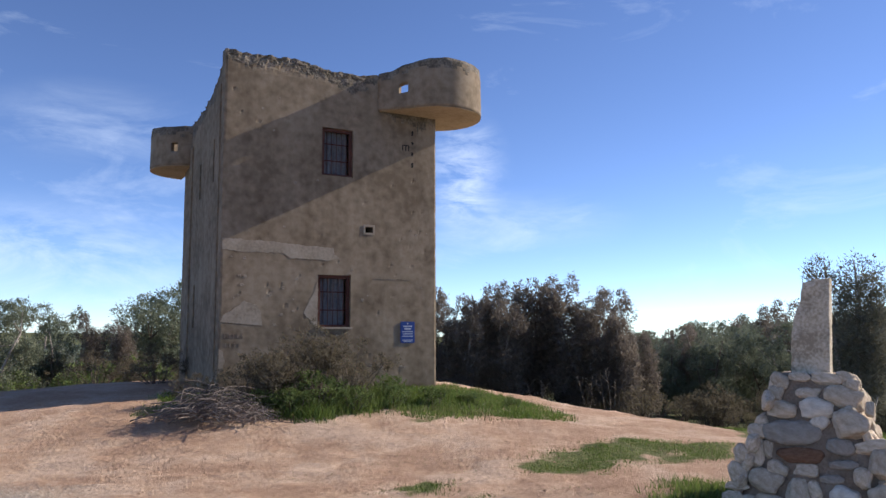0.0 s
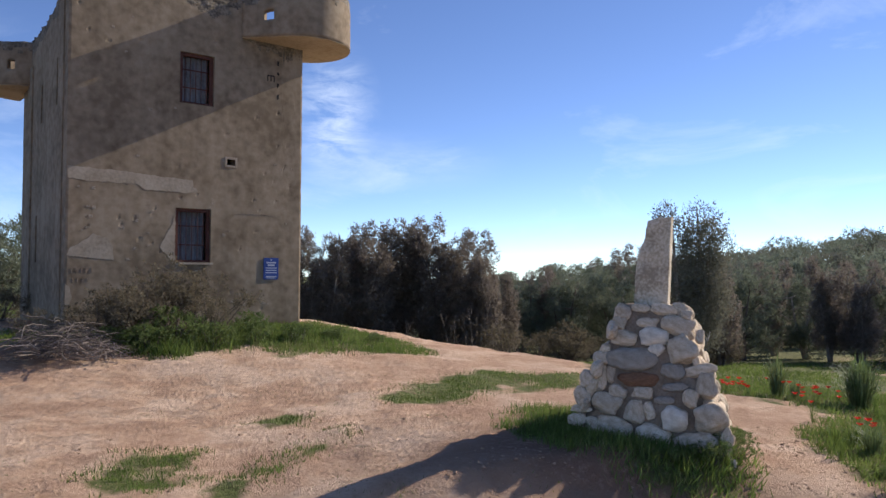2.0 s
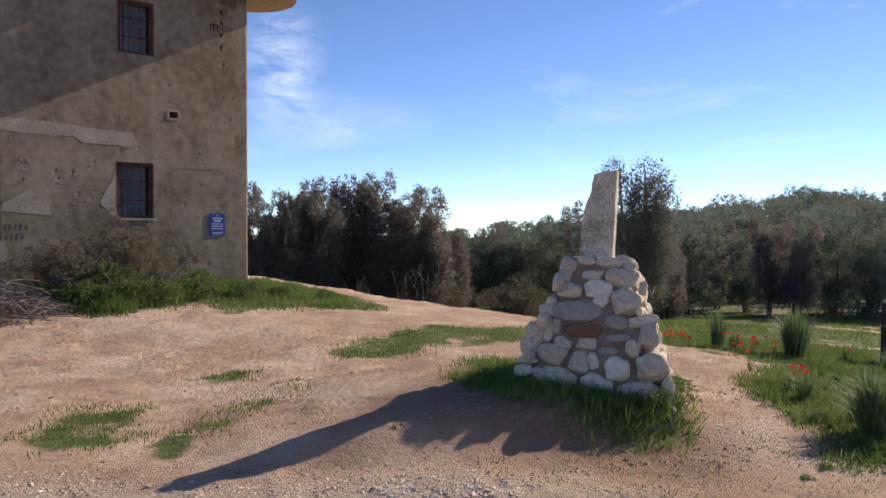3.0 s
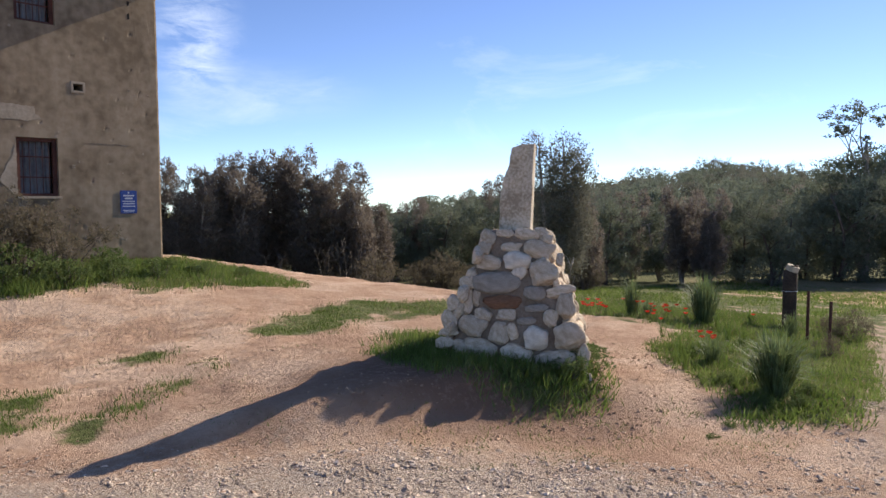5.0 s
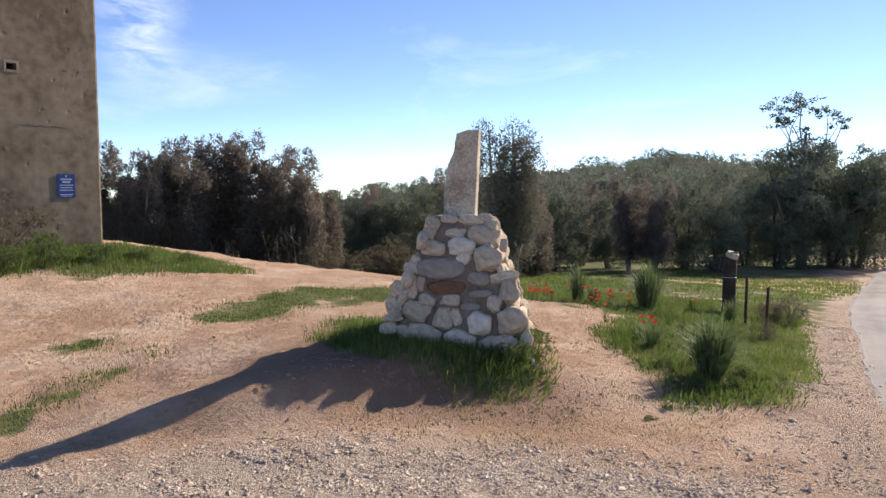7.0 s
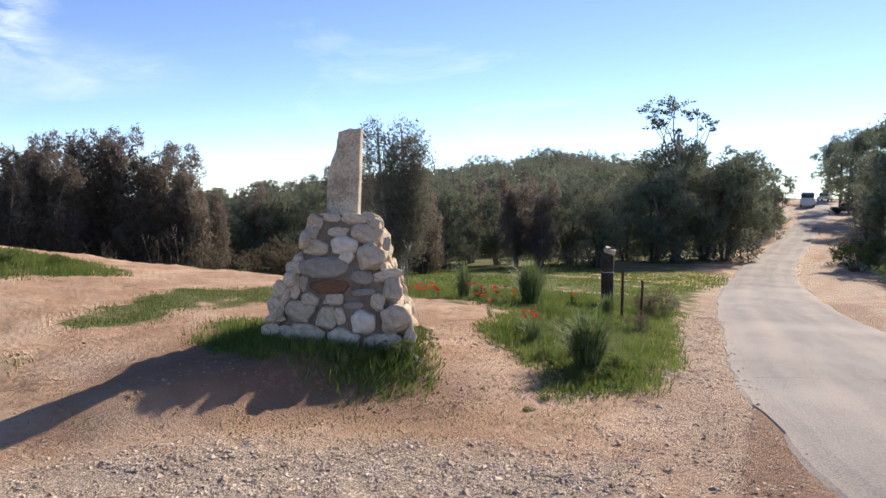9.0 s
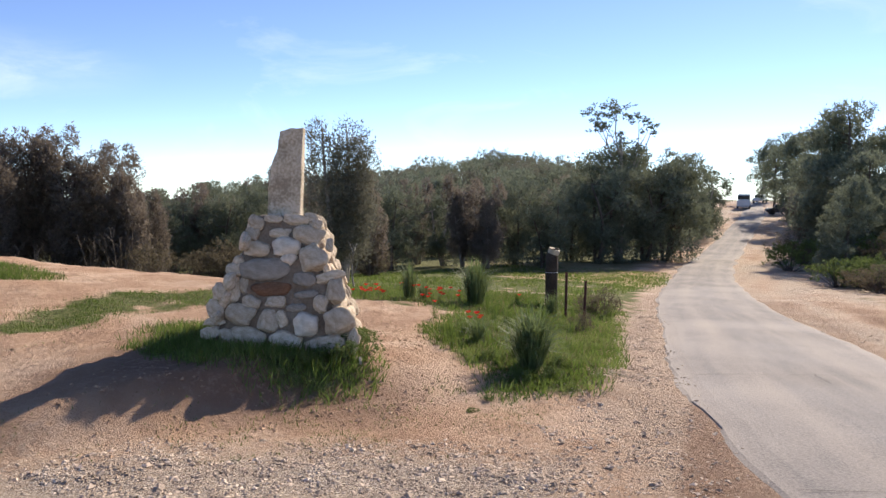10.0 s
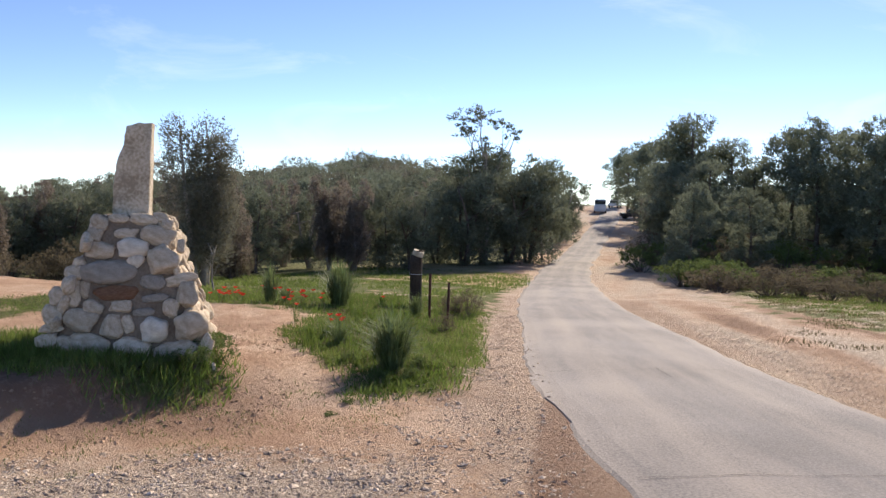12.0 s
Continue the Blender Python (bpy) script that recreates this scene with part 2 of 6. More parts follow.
LOG = surface("weathered_log", (0.03, 0.021, 0.015), (0.055, 0.038, 0.027), (0.09, 0.066, 0.048), 3, 30, 0.9, 0.6, 0.015)
LOG_END = surface("pale_sawn_wood", (0.36, 0.29, 0.2), (0.46, 0.38, 0.28), (0.56, 0.48, 0.36), 9, 60, 0.85, 0.3, 0.008)
CAR_WHITE = surface("white_car_paint", (0.66, 0.67, 0.68), (0.72, 0.73, 0.74), (0.78, 0.79, 0.8), 1, 20, 0.3, 0.0, coat=0.5)
CAR_DARK = surface("dark_blue_car_paint", (0.02, 0.024, 0.035), (0.026, 0.031, 0.045), (0.034, 0.04, 0.056), 1, 20, 0.3, 0.0, coat=0.5)
CAR_GLASS = surface("dark_car_glass", (0.02, 0.025, 0.03), (0.03, 0.036, 0.042), (0.04, 0.048, 0.055), 1, 20, 0.08, 0.0)
TYRE = surface("black_rubber", (0.014, 0.014, 0.014), (0.02, 0.02, 0.02), (0.03, 0.03, 0.03), 4, 40, 0.9, 0.1, 0.005)


def ground_material():
    """Sandy earth; the sheet's own covers (turf, gravel, worn track) say where each soil lies."""
    m = bpy.data.materials.new("sandy_earth")
    m.use_nodes = True
    n, l = m.node_tree.nodes, m.node_tree.links
    bsdf = n["Principled BSDF"]
    co = n.new("ShaderNodeTexCoord")

    def tex(scale, detail=6, rough=0.6):
        t = n.new("ShaderNodeTexNoise")
        t.inputs["Scale"].default_value, t.inputs["Detail"].default_value, t.inputs["Roughness"].default_value = scale, detail, rough
        l.new(co.outputs["Object"], t.inputs["Vector"])
        return t.outputs["Fac"]

    def tone(fac, stops):
        r = n.new("ShaderNodeValToRGB")
        r.color_ramp.elements[0].position, r.color_ramp.elements[0].color = stops[0][0], (*stops[0][1], 1)
        r.color_ramp.elements[1].position, r.color_ramp.elements[1].color = stops[-1][0], (*stops[-1][1], 1)
        for p, c in stops[1:-1]:
            r.color_ramp.elements.new(p).color = (*c, 1)
        l.new(fac, r.inputs["Fac"])
        return r.outputs["Color"]

    def mix(fac, a, b, kind="MIX"):
        x = n.new("ShaderNodeMix")
        x.data_type, x.blend_type = "RGBA", kind
        if isinstance(fac, float):
            x.inputs["Factor"].default_value = fac
        else:
            l.new(fac, x.inputs["Factor"])
        l.new(a, x.inputs["A"])
        l.new(b, x.inputs["B"])
        return x.outputs["Result"]

    def cover(name, noisy, lo, hi):
        a = n.new("ShaderNodeAttribute")
        a.attribute_name = name
        s = n.new("ShaderNodeMath")
        s.operation = "ADD"
        l.new(a.outputs["Fac"], s.inputs[0])
        l.new(noisy, s.inputs[1])
        r = n.new("ShaderNodeMapRange")
        r.inputs["From Min"].default_value, r.inputs["From Max"].default_value = lo, hi
        l.new(s.outputs[0], r.inputs["Value"])
        return r.outputs["Result"]

    broad, mid, fine, grit = tex(0.8, 5, 0.65), tex(2.6, 6, 0.7), tex(14, 8, 0.7), tex(70, 5, 0.7)
    dirt = tone(mid, [(0.3, (0.43, 0.27, 0.18)), (0.5, (0.56, 0.375, 0.255)), (0.7, (0.66, 0.46, 0.325))])
    dirt2 = tone(fine, [(0.3, (0.22, 0.13, 0.08)), (0.5, (0.5, 0.33, 0.22)), (0.68, (0.66, 0.475, 0.345))])
    dirt = mix(0.65, dirt, dirt2)
    dust = tone(broad, [(0.40, (0.4, 0.24, 0.15)), (0.5, (0.56, 0.375, 0.25)), (0.6, (0.72, 0.54, 0.4))])
    dirt = mix(0.5, dirt, dust)
    stony = tone(grit, [(0.35, (0.26, 0.19, 0.14)), (0.5, (0.47, 0.37, 0.285)), (0.62, (0.66, 0.57, 0.47))])
    turf = tone(fine, [(0.35, (0.05, 0.055, 0.018)), (0.5, (0.125, 0.145, 0.045)), (0.66, (0.22, 0.2, 0.09))])
    litter = tone(fine, [(0.35, (0.06, 0.048, 0.03)), (0.5, (0.11, 0.092, 0.05)), (0.66, (0.17, 0.145, 0.085))])
    colour = mix(cover("gravel", fine, 0.75, 1.25), dirt, stony)
    loam = tone(fine, [(0.3, (0.13, 0.075, 0.047)), (0.5, (0.25, 0.15, 0.1)), (0.68, (0.4, 0.265, 0.185))])
    colour = mix(cover("loam", fine, 0.7, 1.25), colour, loam)
    colour = mix(cover("litter", mid, 0.8, 1.2), colour, litter)
    colour = mix(cover("turf", fine, 0.85, 1.2), colour, turf)
    l.new(colour, bsdf.inputs["Base Color"])
    bsdf.inputs["Roughness"].default_value, bsdf.inputs["Specular IOR Level"].default_value = 0.97, 0.15
    h = n.new("ShaderNodeMath")
    h.operation = "MULTIPLY_ADD"
    h.inputs[1].default_value = 0.4
    l.new(grit, h.inputs[0])
    l.new(fine, h.inputs[2])
    b = n.new("ShaderNodeBump")
    b.inputs["Strength"].default_value, b.inputs["Distance"].default_value = 0.85, 0.08
    l.new(h.outputs[0], b.inputs["Height"])
    l.new(b.outputs["Normal"], bsdf.inputs["Normal"])
    return m


EARTH = ground_material()


# ---- mesh helpers ----
def part(name, bm, material, parent=None, label=""):
    """Links a bmesh as one mesh object, under a thing or a part."""
    me = bpy.data.meshes.new(name)
    bm.to_mesh(me)
    bm.free()
    me.materials.append(material)
    ob = new(name, me)
    if parent:
        ob.parent = parent
    if label:
        ob["label"] = label
    return ob


def raw(name, verts, faces, material, parent=None, smooth=False, label=""):
    me = bpy.data.meshes.new(name)
    me.from_pydata([tuple(v) for v in verts], [], faces)
    me.materials.append(material)
    if smooth:
        me.polygons.foreach_set("use_smooth", [True] * len(me.polygons))
    me.update()
    ob = new(name, me)
    if parent:
        ob.parent = parent
    if label:
        ob["label"] = label
    return ob


def shards(name, tris, material, parent=None, label=""):
    """Many loose triangles, from an array (n, 3, 3)."""
    tris = np.asarray(tris, dtype=np.float32)
    n = len(tris)
    me = bpy.data.meshes.new(name)
    me.vertices.add(3 * n)
    me.vertices.foreach_set("co", tris.reshape(-1))
    me.loops.add(3 * n)
    me.loops.foreach_set("vertex_index", np.arange(3 * n, dtype=np.int32))
    me.polygons.add(n)
    me.polygons.foreach_set("loop_start", np.arange(0, 3 * n, 3, dtype=np.int32))
    me.update(calc_edges=True)
    me.materials.append(material)
    ob = new(name, me)
    if parent:
        ob.parent = parent
    if label:
        ob["label"] = label
    return ob


def thing(name, x, y, z, rz=0.0, **tags):
    ob = new(name)
    ob.matrix_world = pose(x, y, z, 0, 0, rz)
    return tagged(ob, **tags)


def box(bm, x0, x1, y0, y1, z0, z1, bevel=0.0):
    vs = [bm.verts.new(p) for p in ((x0, y0, z0), (x1, y0, z0), (x1, y1, z0), (x0, y1, z0), (x0, y0, z1), (x1, y0, z1), (x1, y1, z1), (x0, y1, z1))]
    fs = [bm.faces.new([vs[i] for i in f]) for f in ((3, 2, 1, 0), (4, 5, 6, 7), (0, 1, 5, 4), (1, 2, 6, 5), (2, 3, 7, 6), (3, 0, 4, 7))]
    if bevel:
        bmesh.ops.bevel(bm, geom=list({e for f in fs for e in f.edges}), offset=bevel, segments=2, affect="EDGES")
    return bm


def tube(verts, faces, path, radii, sides=6, cap=True):
    """Adds a tapered tube along a path to the lists."""
    base = len(verts)
    for i, p in enumerate(path):
        a, b = path[max(i - 1, 0)], path[min(i + 1, len(path) - 1)]
        d = (Vector(b) - Vector(a)).normalized()
        s = d.orthogonal().normalized() if abs(d.z) > 0.99 else d.cross(Vector((0, 0, 1))).normalized()
        u = d.cross(s)
        for k in range(sides):
            w = 2 * math.pi * k / sides
            verts.append(Vector(p) + (s * math.cos(w) + u * math.sin(w)) * radii[i])
    for i in range(len(path) - 1):
        for k in range(sides):
            a, b = base + i * sides + k, base + i * sides + (k + 1) % sides
            faces.append((a, b, b + sides, a + sides))
    if cap:
        faces.append(tuple(base + k for k in reversed(range(sides))))
        faces.append(tuple(base + (len(path) - 1) * sides + k for k in range(sides)))


# ---- terrain ----
def ease(a, b, x):
    t = np.clip((np.asarray(x, dtype=float) - a) / (b - a), 0, 1)
    return t * t * (3 - 2 * t)


_u = np.arange(-400.0, 4000.0, 0.5)
_z = np.interp(_u, (-400, -60, 0, 4.0, 8.7, 13.4, 20, 28.6, 40, 65, 86, 103, 150, 250, 600, 4000), (-6, 0, 0.05, 0.03, -0.3, -0.72, -1.28, -1.95, -2.75, -3.6, -3.4, -2.4, -0.5, -1.5, -7, -60))
_k = np.exp(-np.linspace(-2.5, 2.5, 17) ** 2)
_z[8:-8] = np.convolve(_z, _k / _k.sum(), "valid")


def road_level(x, y):
    return np.interp(0.82 * np.asarray(x) + 0.57 * np.asarray(y), _u, _z)


def level(x, y):
    """The height of the land: a low shelf with the tower, falling to a wooded valley and rising again behind it."""
    x, y = np.asarray(x, dtype=float), np.asarray(y, dtype=float)
    v = 0.82 * y - 0.57 * x
    far = np.hypot(x, y)
    turn = np.degrees(np.arctan2(x, y))
    low = road_level(x, y) - 0.7 * ease(10, 28, v) + 9.2 * ease(6, 50, v) * ease(50, 130, far) * ease(23, 52, turn) - 3.5 * ease(40, 110, far) * ease(24, 12, turn)
    low = low + 0.32 * ease(1.5, 4, v) * np.exp(-((0.82 * x + 0.57 * y - 13) / 6.5) ** 2)
    shelf = 1 - ease(9.3, 16, np.hypot((x + 3) / 0.75, y - 11))
    z = low * (1 - shelf) + 0.62 * ease(9.5, 15.5, y) * ease(5, -2, x) * shelf
    rise = y - 6.85 + 0.22 * ease(2.2, 1.0, x)
    rise = np.hypot(np.maximum(x - 3.1, 0) / 0.85, rise / np.where(rise < 0, 1.0, 1.7))
    z = z + (0.19 + 0.09 * ease(3.4, 2.2, x)) * (1 - ease(0.8, 1.27, rise)) * ease(-0.9, 1.9, x)
    z = z - 0.09 * ease(6.2, 5.3, y) * ease(1.0, 2.4, x) * ease(6, 4, x) * ease(2, 4.2, y)
    return z


def relief(x, y):
    """Small humps and ruts of the near ground."""
    x, y = np.asarray(x, dtype=float), np.asarray(y, dtype=float)
    out = np.zeros(x.shape)
    flat = out.reshape(-1)
    for i, (a, b) in enumerate(zip(x.reshape(-1), y.reshape(-1))):
        if -18 < a < 34 and -6 < b < 28:
            rut = noise.noise((a * 0.9 + b * 0.35, b * 2.6 - a * 0.9, 5))
            flat[i] = 0.04 * noise.noise((a * 0.7, b * 0.7, 3)) + 0.022 * noise.noise((a * 2.1, b * 2.1, 7)) + 0.03 * rut + 0.019 * noise.noise((a * 5.3, b * 5.3, 1)) + 0.012 * noise.noise((a * 10, b * 10, 9))
    return out


def ground_z(x, y):
    """The height of the trodden ground."""
    return level(x, y) + relief(x, y)


# road: centre line and half width
ROAD_LINE = ((-14, -24), (-7, -13.5), (-1.2, -6.2), (2.3, -2.2), (4.98, 1.0), (8.1, 4.2), (11.95, 7.3), (17.2, 11.6), (25, 17.4), (34.2, 23.9), (45, 31), (56.6, 37.9), (75.3, 48.7), (91.8, 57.5), (110, 68.5), (150, 94))


def spline(points, steps=10):
    out = []
    p = [Vector((*q, 0)) for q in points]
    for i in range(len(p) - 1):
        a, b, c, d = p[max(i - 1, 0)], p[i], p[i + 1], p[min(i + 2, len(p) - 1)]
        for k in range(steps):
            t = k / steps
            out.append(0.5 * (2 * b + (c - a) * t + (2 * a - 5 * b + 4 * c - d) * t * t + (3 * b - a - 3 * c + d) * t ** 3))
    return out + [p[-1]]


ROAD = spline(ROAD_LINE, 14)
ROAD_XY = np.array([(p.x, p.y) for p in ROAD])


def road_distance(x, y):
    """The distance to the road's centre line (near part), for arrays."""
    x, y = np.asarray(x, dtype=float), np.asarray(y, dtype=float)
    best = np.full(x.shape, 1e9)
    for px, py in ROAD_XY[::2]:
        best = np.minimum(best, np.hypot(x - px, y - py))
    return best


def inside(poly, x, y, soft=0.25):
    """1 inside a polygon, falling to 0 over a soft rim."""
    x, y = np.asarray(x, dtype=float), np.asarray(y, dtype=float)
    odd = np.zeros(x.shape, dtype=bool)
    near = np.full(x.shape, 1e9)
    for (ax, ay), (bx, by) in zip(poly, poly[1:] + poly[:1]):
        cross = ((ay > y) != (by > y)) & (x < (bx - ax) * (y - ay) / (by - ay + 1e-12) + ax)
        odd ^= cross
        t = np.clip(((x - ax) * (bx - ax) + (y - ay) * (by - ay)) / ((bx - ax) ** 2 + (by - ay) ** 2), 0, 1)
        near = np.minimum(near, np.hypot(x - ax - t * (bx - ax), y - ay - t * (by - ay)))
    return np.clip(0.5 + np.where(odd, near, -near) / (2 * soft), 0, 1)


TURF = {
    "bank": [(-5.2, 13.2), (-3.3, 13.2), (-2.1, 12.7), (-1.0, 13.6), (-0.4, 13.1), (0.8, 13.6), (2.3, 14.2), (2.0, 16.2), (0.8, 18.5), (-3.5, 17), (-5.5, 15)],
    "middle": [(0.93, 10.5), (1.75, 11.6), (2.9, 12.6), (4.7, 12.3), (4.2, 11.2), (2.6, 10.6), (1.9, 9.9), (1.1, 9.9)],
    "near": [(-1.9, 6.9), (-1.75, 7.6), (-1.16, 7.8), (-0.98, 6.9), (-1.18, 6.4), (-1.6, 6.3)],
    "strip": [(-0.85, 6.4), (-0.4, 7.1), (0.3, 8.1), (0.35, 7.8), (-0.3, 6.5), (-0.7, 6.0)],
    "tuft": [(-0.6, 9.1), (-0.3, 9.6), (0.0, 9.4), (-0.1, 8.9), (-0.5, 8.8)],
    "skirt": [(1.85, 7.2), (1.8, 6.8), (2.1, 6.2), (2.6, 5.8), (3.0, 5.65), (3.35, 5.75), (3.65, 6.1), (3.8, 6.5), (3.6, 7.0), (2.9, 8.1), (2.3, 8.0)],
    "verge": [(17, 4.5), (22, 9), (32, 15), (40, 19), (44, 12), (30, 1), (20, -2)],
    "field": [(5.3, 13.0), (6.1, 10.9), (6.7, 10.1), (7.2, 9.3), (6.6, 8.6), (5.5, 7.7), (5.05, 6.5), (4.95, 5.7), (4.6, 5.1), (5.2, 4.75), (6.2, 5.35), (7.9, 6.9), (12.8, 10.6), (18, 14.6), (24, 19.5), (22, 30), (8, 24)],
}
LOAM = [(0.7, 6.1), (1.6, 5.45), (3.0, 4.95), (3.9, 5.2), (4.1, 6.2), (3.6, 6.9), (2.0, 7.5), (1.2, 6.9)]
GRAVEL = [(-8, -3), (-4, 3.5), (-2.2, 6.0), (-0.5, 5.2), (0.8, 5.3), (2.0, 4.9), (3.0, 4.2), (3.6, 3.4), (2.8, 2.0), (2.0, -2), (-2, -8)]

GRAVEL_LEFT = [(-7, 5), (-6, 9.5), (-4.4, 9.2), (-3.4, 7.6), (-2.5, 6), (-3, 4)]


def turf_cover(x, y):
    c = np.zeros(np.shape(x))
    for name, poly in TURF.items():
        c = np.maximum(c, inside(poly, x, y, 0.5 if name in ("field", "bank") else 1.5 if name == "verge" else 0.22) * (0.75 if name == "verge" else 1))
    d = road_distance(x, y)
    side = 0.82 * np.asarray(y) - 0.57 * np.asarray(x)
    wild = ease(16, 24, np.hypot(np.asarray(x), np.asarray(y))) * 0.6
    wild = wild * ease(2.6, 4.5, d) * np.where(side < 0, ease(3.5, 8, d), 1)
    return np.maximum(c, wild * ease(13, 17, np.hypot((np.asarray(x) + 3) / 0.75, np.asarray(y) - 11)))


def steps(lo, hi, fine, reach):
    """Grid lines: even in the middle, ever wider outwards."""
    mid = list(np.arange(lo, hi + fine / 2, fine))
    out, s = mid[-1], fine
    while out < reach:
        s = min(s * 1.06, 1.4) if out < 130 else s * 1.25
        out += s
        mid.append(out)
    out, s = lo, fine
    while out > -reach:
        s *= 1.16
        out -= s
        mid.insert(0, out)
    return np.array(mid)


def build_ground():
    xs, ys = steps(-6.5, 12, 0.085, 3500), steps(1.5, 15, 0.085, 3500)
    gx, gy = np.meshgrid(xs, ys)
    z = level(gx, gy)
    d = road_distance(gx, gy)
    turf = turf_cover(gx, gy)
    gravel = inside(GRAVEL, gx, gy, 0.7) * 0.9
    gravel = np.maximum(gravel, inside(GRAVEL_LEFT, gx, gy, 0.8) * 0.9)
    gravel = np.maximum(gravel, 0.55 * (1 - ease(1.9, 3.0, d)))
    litter = ease(20, 30, np.hypot(gx, gy)) * ease(3.0, 6, d)
    side = 0.82 * gy - 0.57 * gx
    litter = litter * np.where(side < 0, ease(9, 13, d), 1)
    along, across = 0.82 * gx + 0.57 * gy, -side
    streak = np.array([noise.noise((a * 0.9, b * 0.07, 2)) + 0.5 * noise.noise((a * 2.3, b * 0.2, 6)) for a, b in zip(across.reshape(-1), along.reshape(-1))]).reshape(gx.shape)
    gravel = np.where(side < 0, np.maximum(gravel, (0.55 + 0.5 * streak) * ease(1.3, 2.0, d) * ease(14, 9, d)), gravel)
    loam = inside(LOAM, gx, gy, 0.6) * 0.75
    loam = np.maximum(loam, np.where(side > 0, 0.3, 0.4 - 0.5 * streak) * (1 - ease(2.0, 3.2, d)) * (np.hypot(gx, gy) < 26))
    loam = np.maximum(loam, np.where(side < 0, (0.1 - 0.7 * streak) * ease(1.5, 3, d) * ease(16, 9, d), 0))
    far, turn = np.hypot(gx, gy), np.degrees(np.arctan2(gx, gy))
    glade = ease(36, 39, turn) * ease(54, 50, turn) * ease(24, 27, far) * ease(54, 47, far)
    track = np.exp(-((turn - 42.5) / 2.2) ** 2 - ((far - 23) / 1.0) ** 2)
    litter, turf = litter * (1 - 0.85 * glade), np.maximum(turf, 0.45 * glade) * (1 - track)
    gravel = np.maximum(gravel, 0.95 * track)
    small = relief(gx, gy)
    near = (gx > -18) & (gx < 34) & (gy < 28) & (gy > -6)
    for i, j in zip(*np.nonzero(near)):
        x, y = gx[i, j], gy[i, j]
        turf[i, j] += (0.75 * noise.noise((x * 1.9, y * 1.9, 4)) + 0.4 * noise.noise((x * 5, y * 5, 8)) - 0.12) * min(1.0, 3 * turf[i, j])
    z = z + small * np.where(d < 2.2, 0.35, 1.0)
    wide = 1.55 + 1.6 * ease(14, 40, np.hypot(gx, gy))
    z = np.where(d < wide + 0.5, road_level(gx, gy) - 0.014 - 0.06 * ease(14, 40, np.hypot(gx, gy)) + (z - road_level(gx, gy)) * ease(wide - 0.1, wide + 0.5, d), z)
    ny, nx = gx.shape
    verts = np.stack([gx, gy, z], -1).reshape(-1, 3)
    idx = np.arange(ny * nx).reshape(ny, nx)
    quads = np.stack([idx[:-1, :-1], idx[:-1, 1:], idx[1:, 1:], idx[1:, :-1]], -1).reshape(-1, 4)
    me = bpy.data.meshes.new("ground")
    me.from_pydata(verts.tolist(), [], quads.tolist())
    me.polygons.foreach_set("use_smooth", [True] * len(me.polygons))
    for name, values in (("turf", turf), ("gravel", gravel), ("litter", litter), ("loam", loam)):
        a = me.attributes.new(name, "FLOAT", "POINT")
        a.data.foreach_set("value", values.reshape(-1).astype(np.float32))
    me.materials.append(EARTH)
    ob = new("ground", me)
    return tagged(ob, label="sandy orange-tan earth with patches of gravel and turf", category="ground", kind="structure")


build_ground()


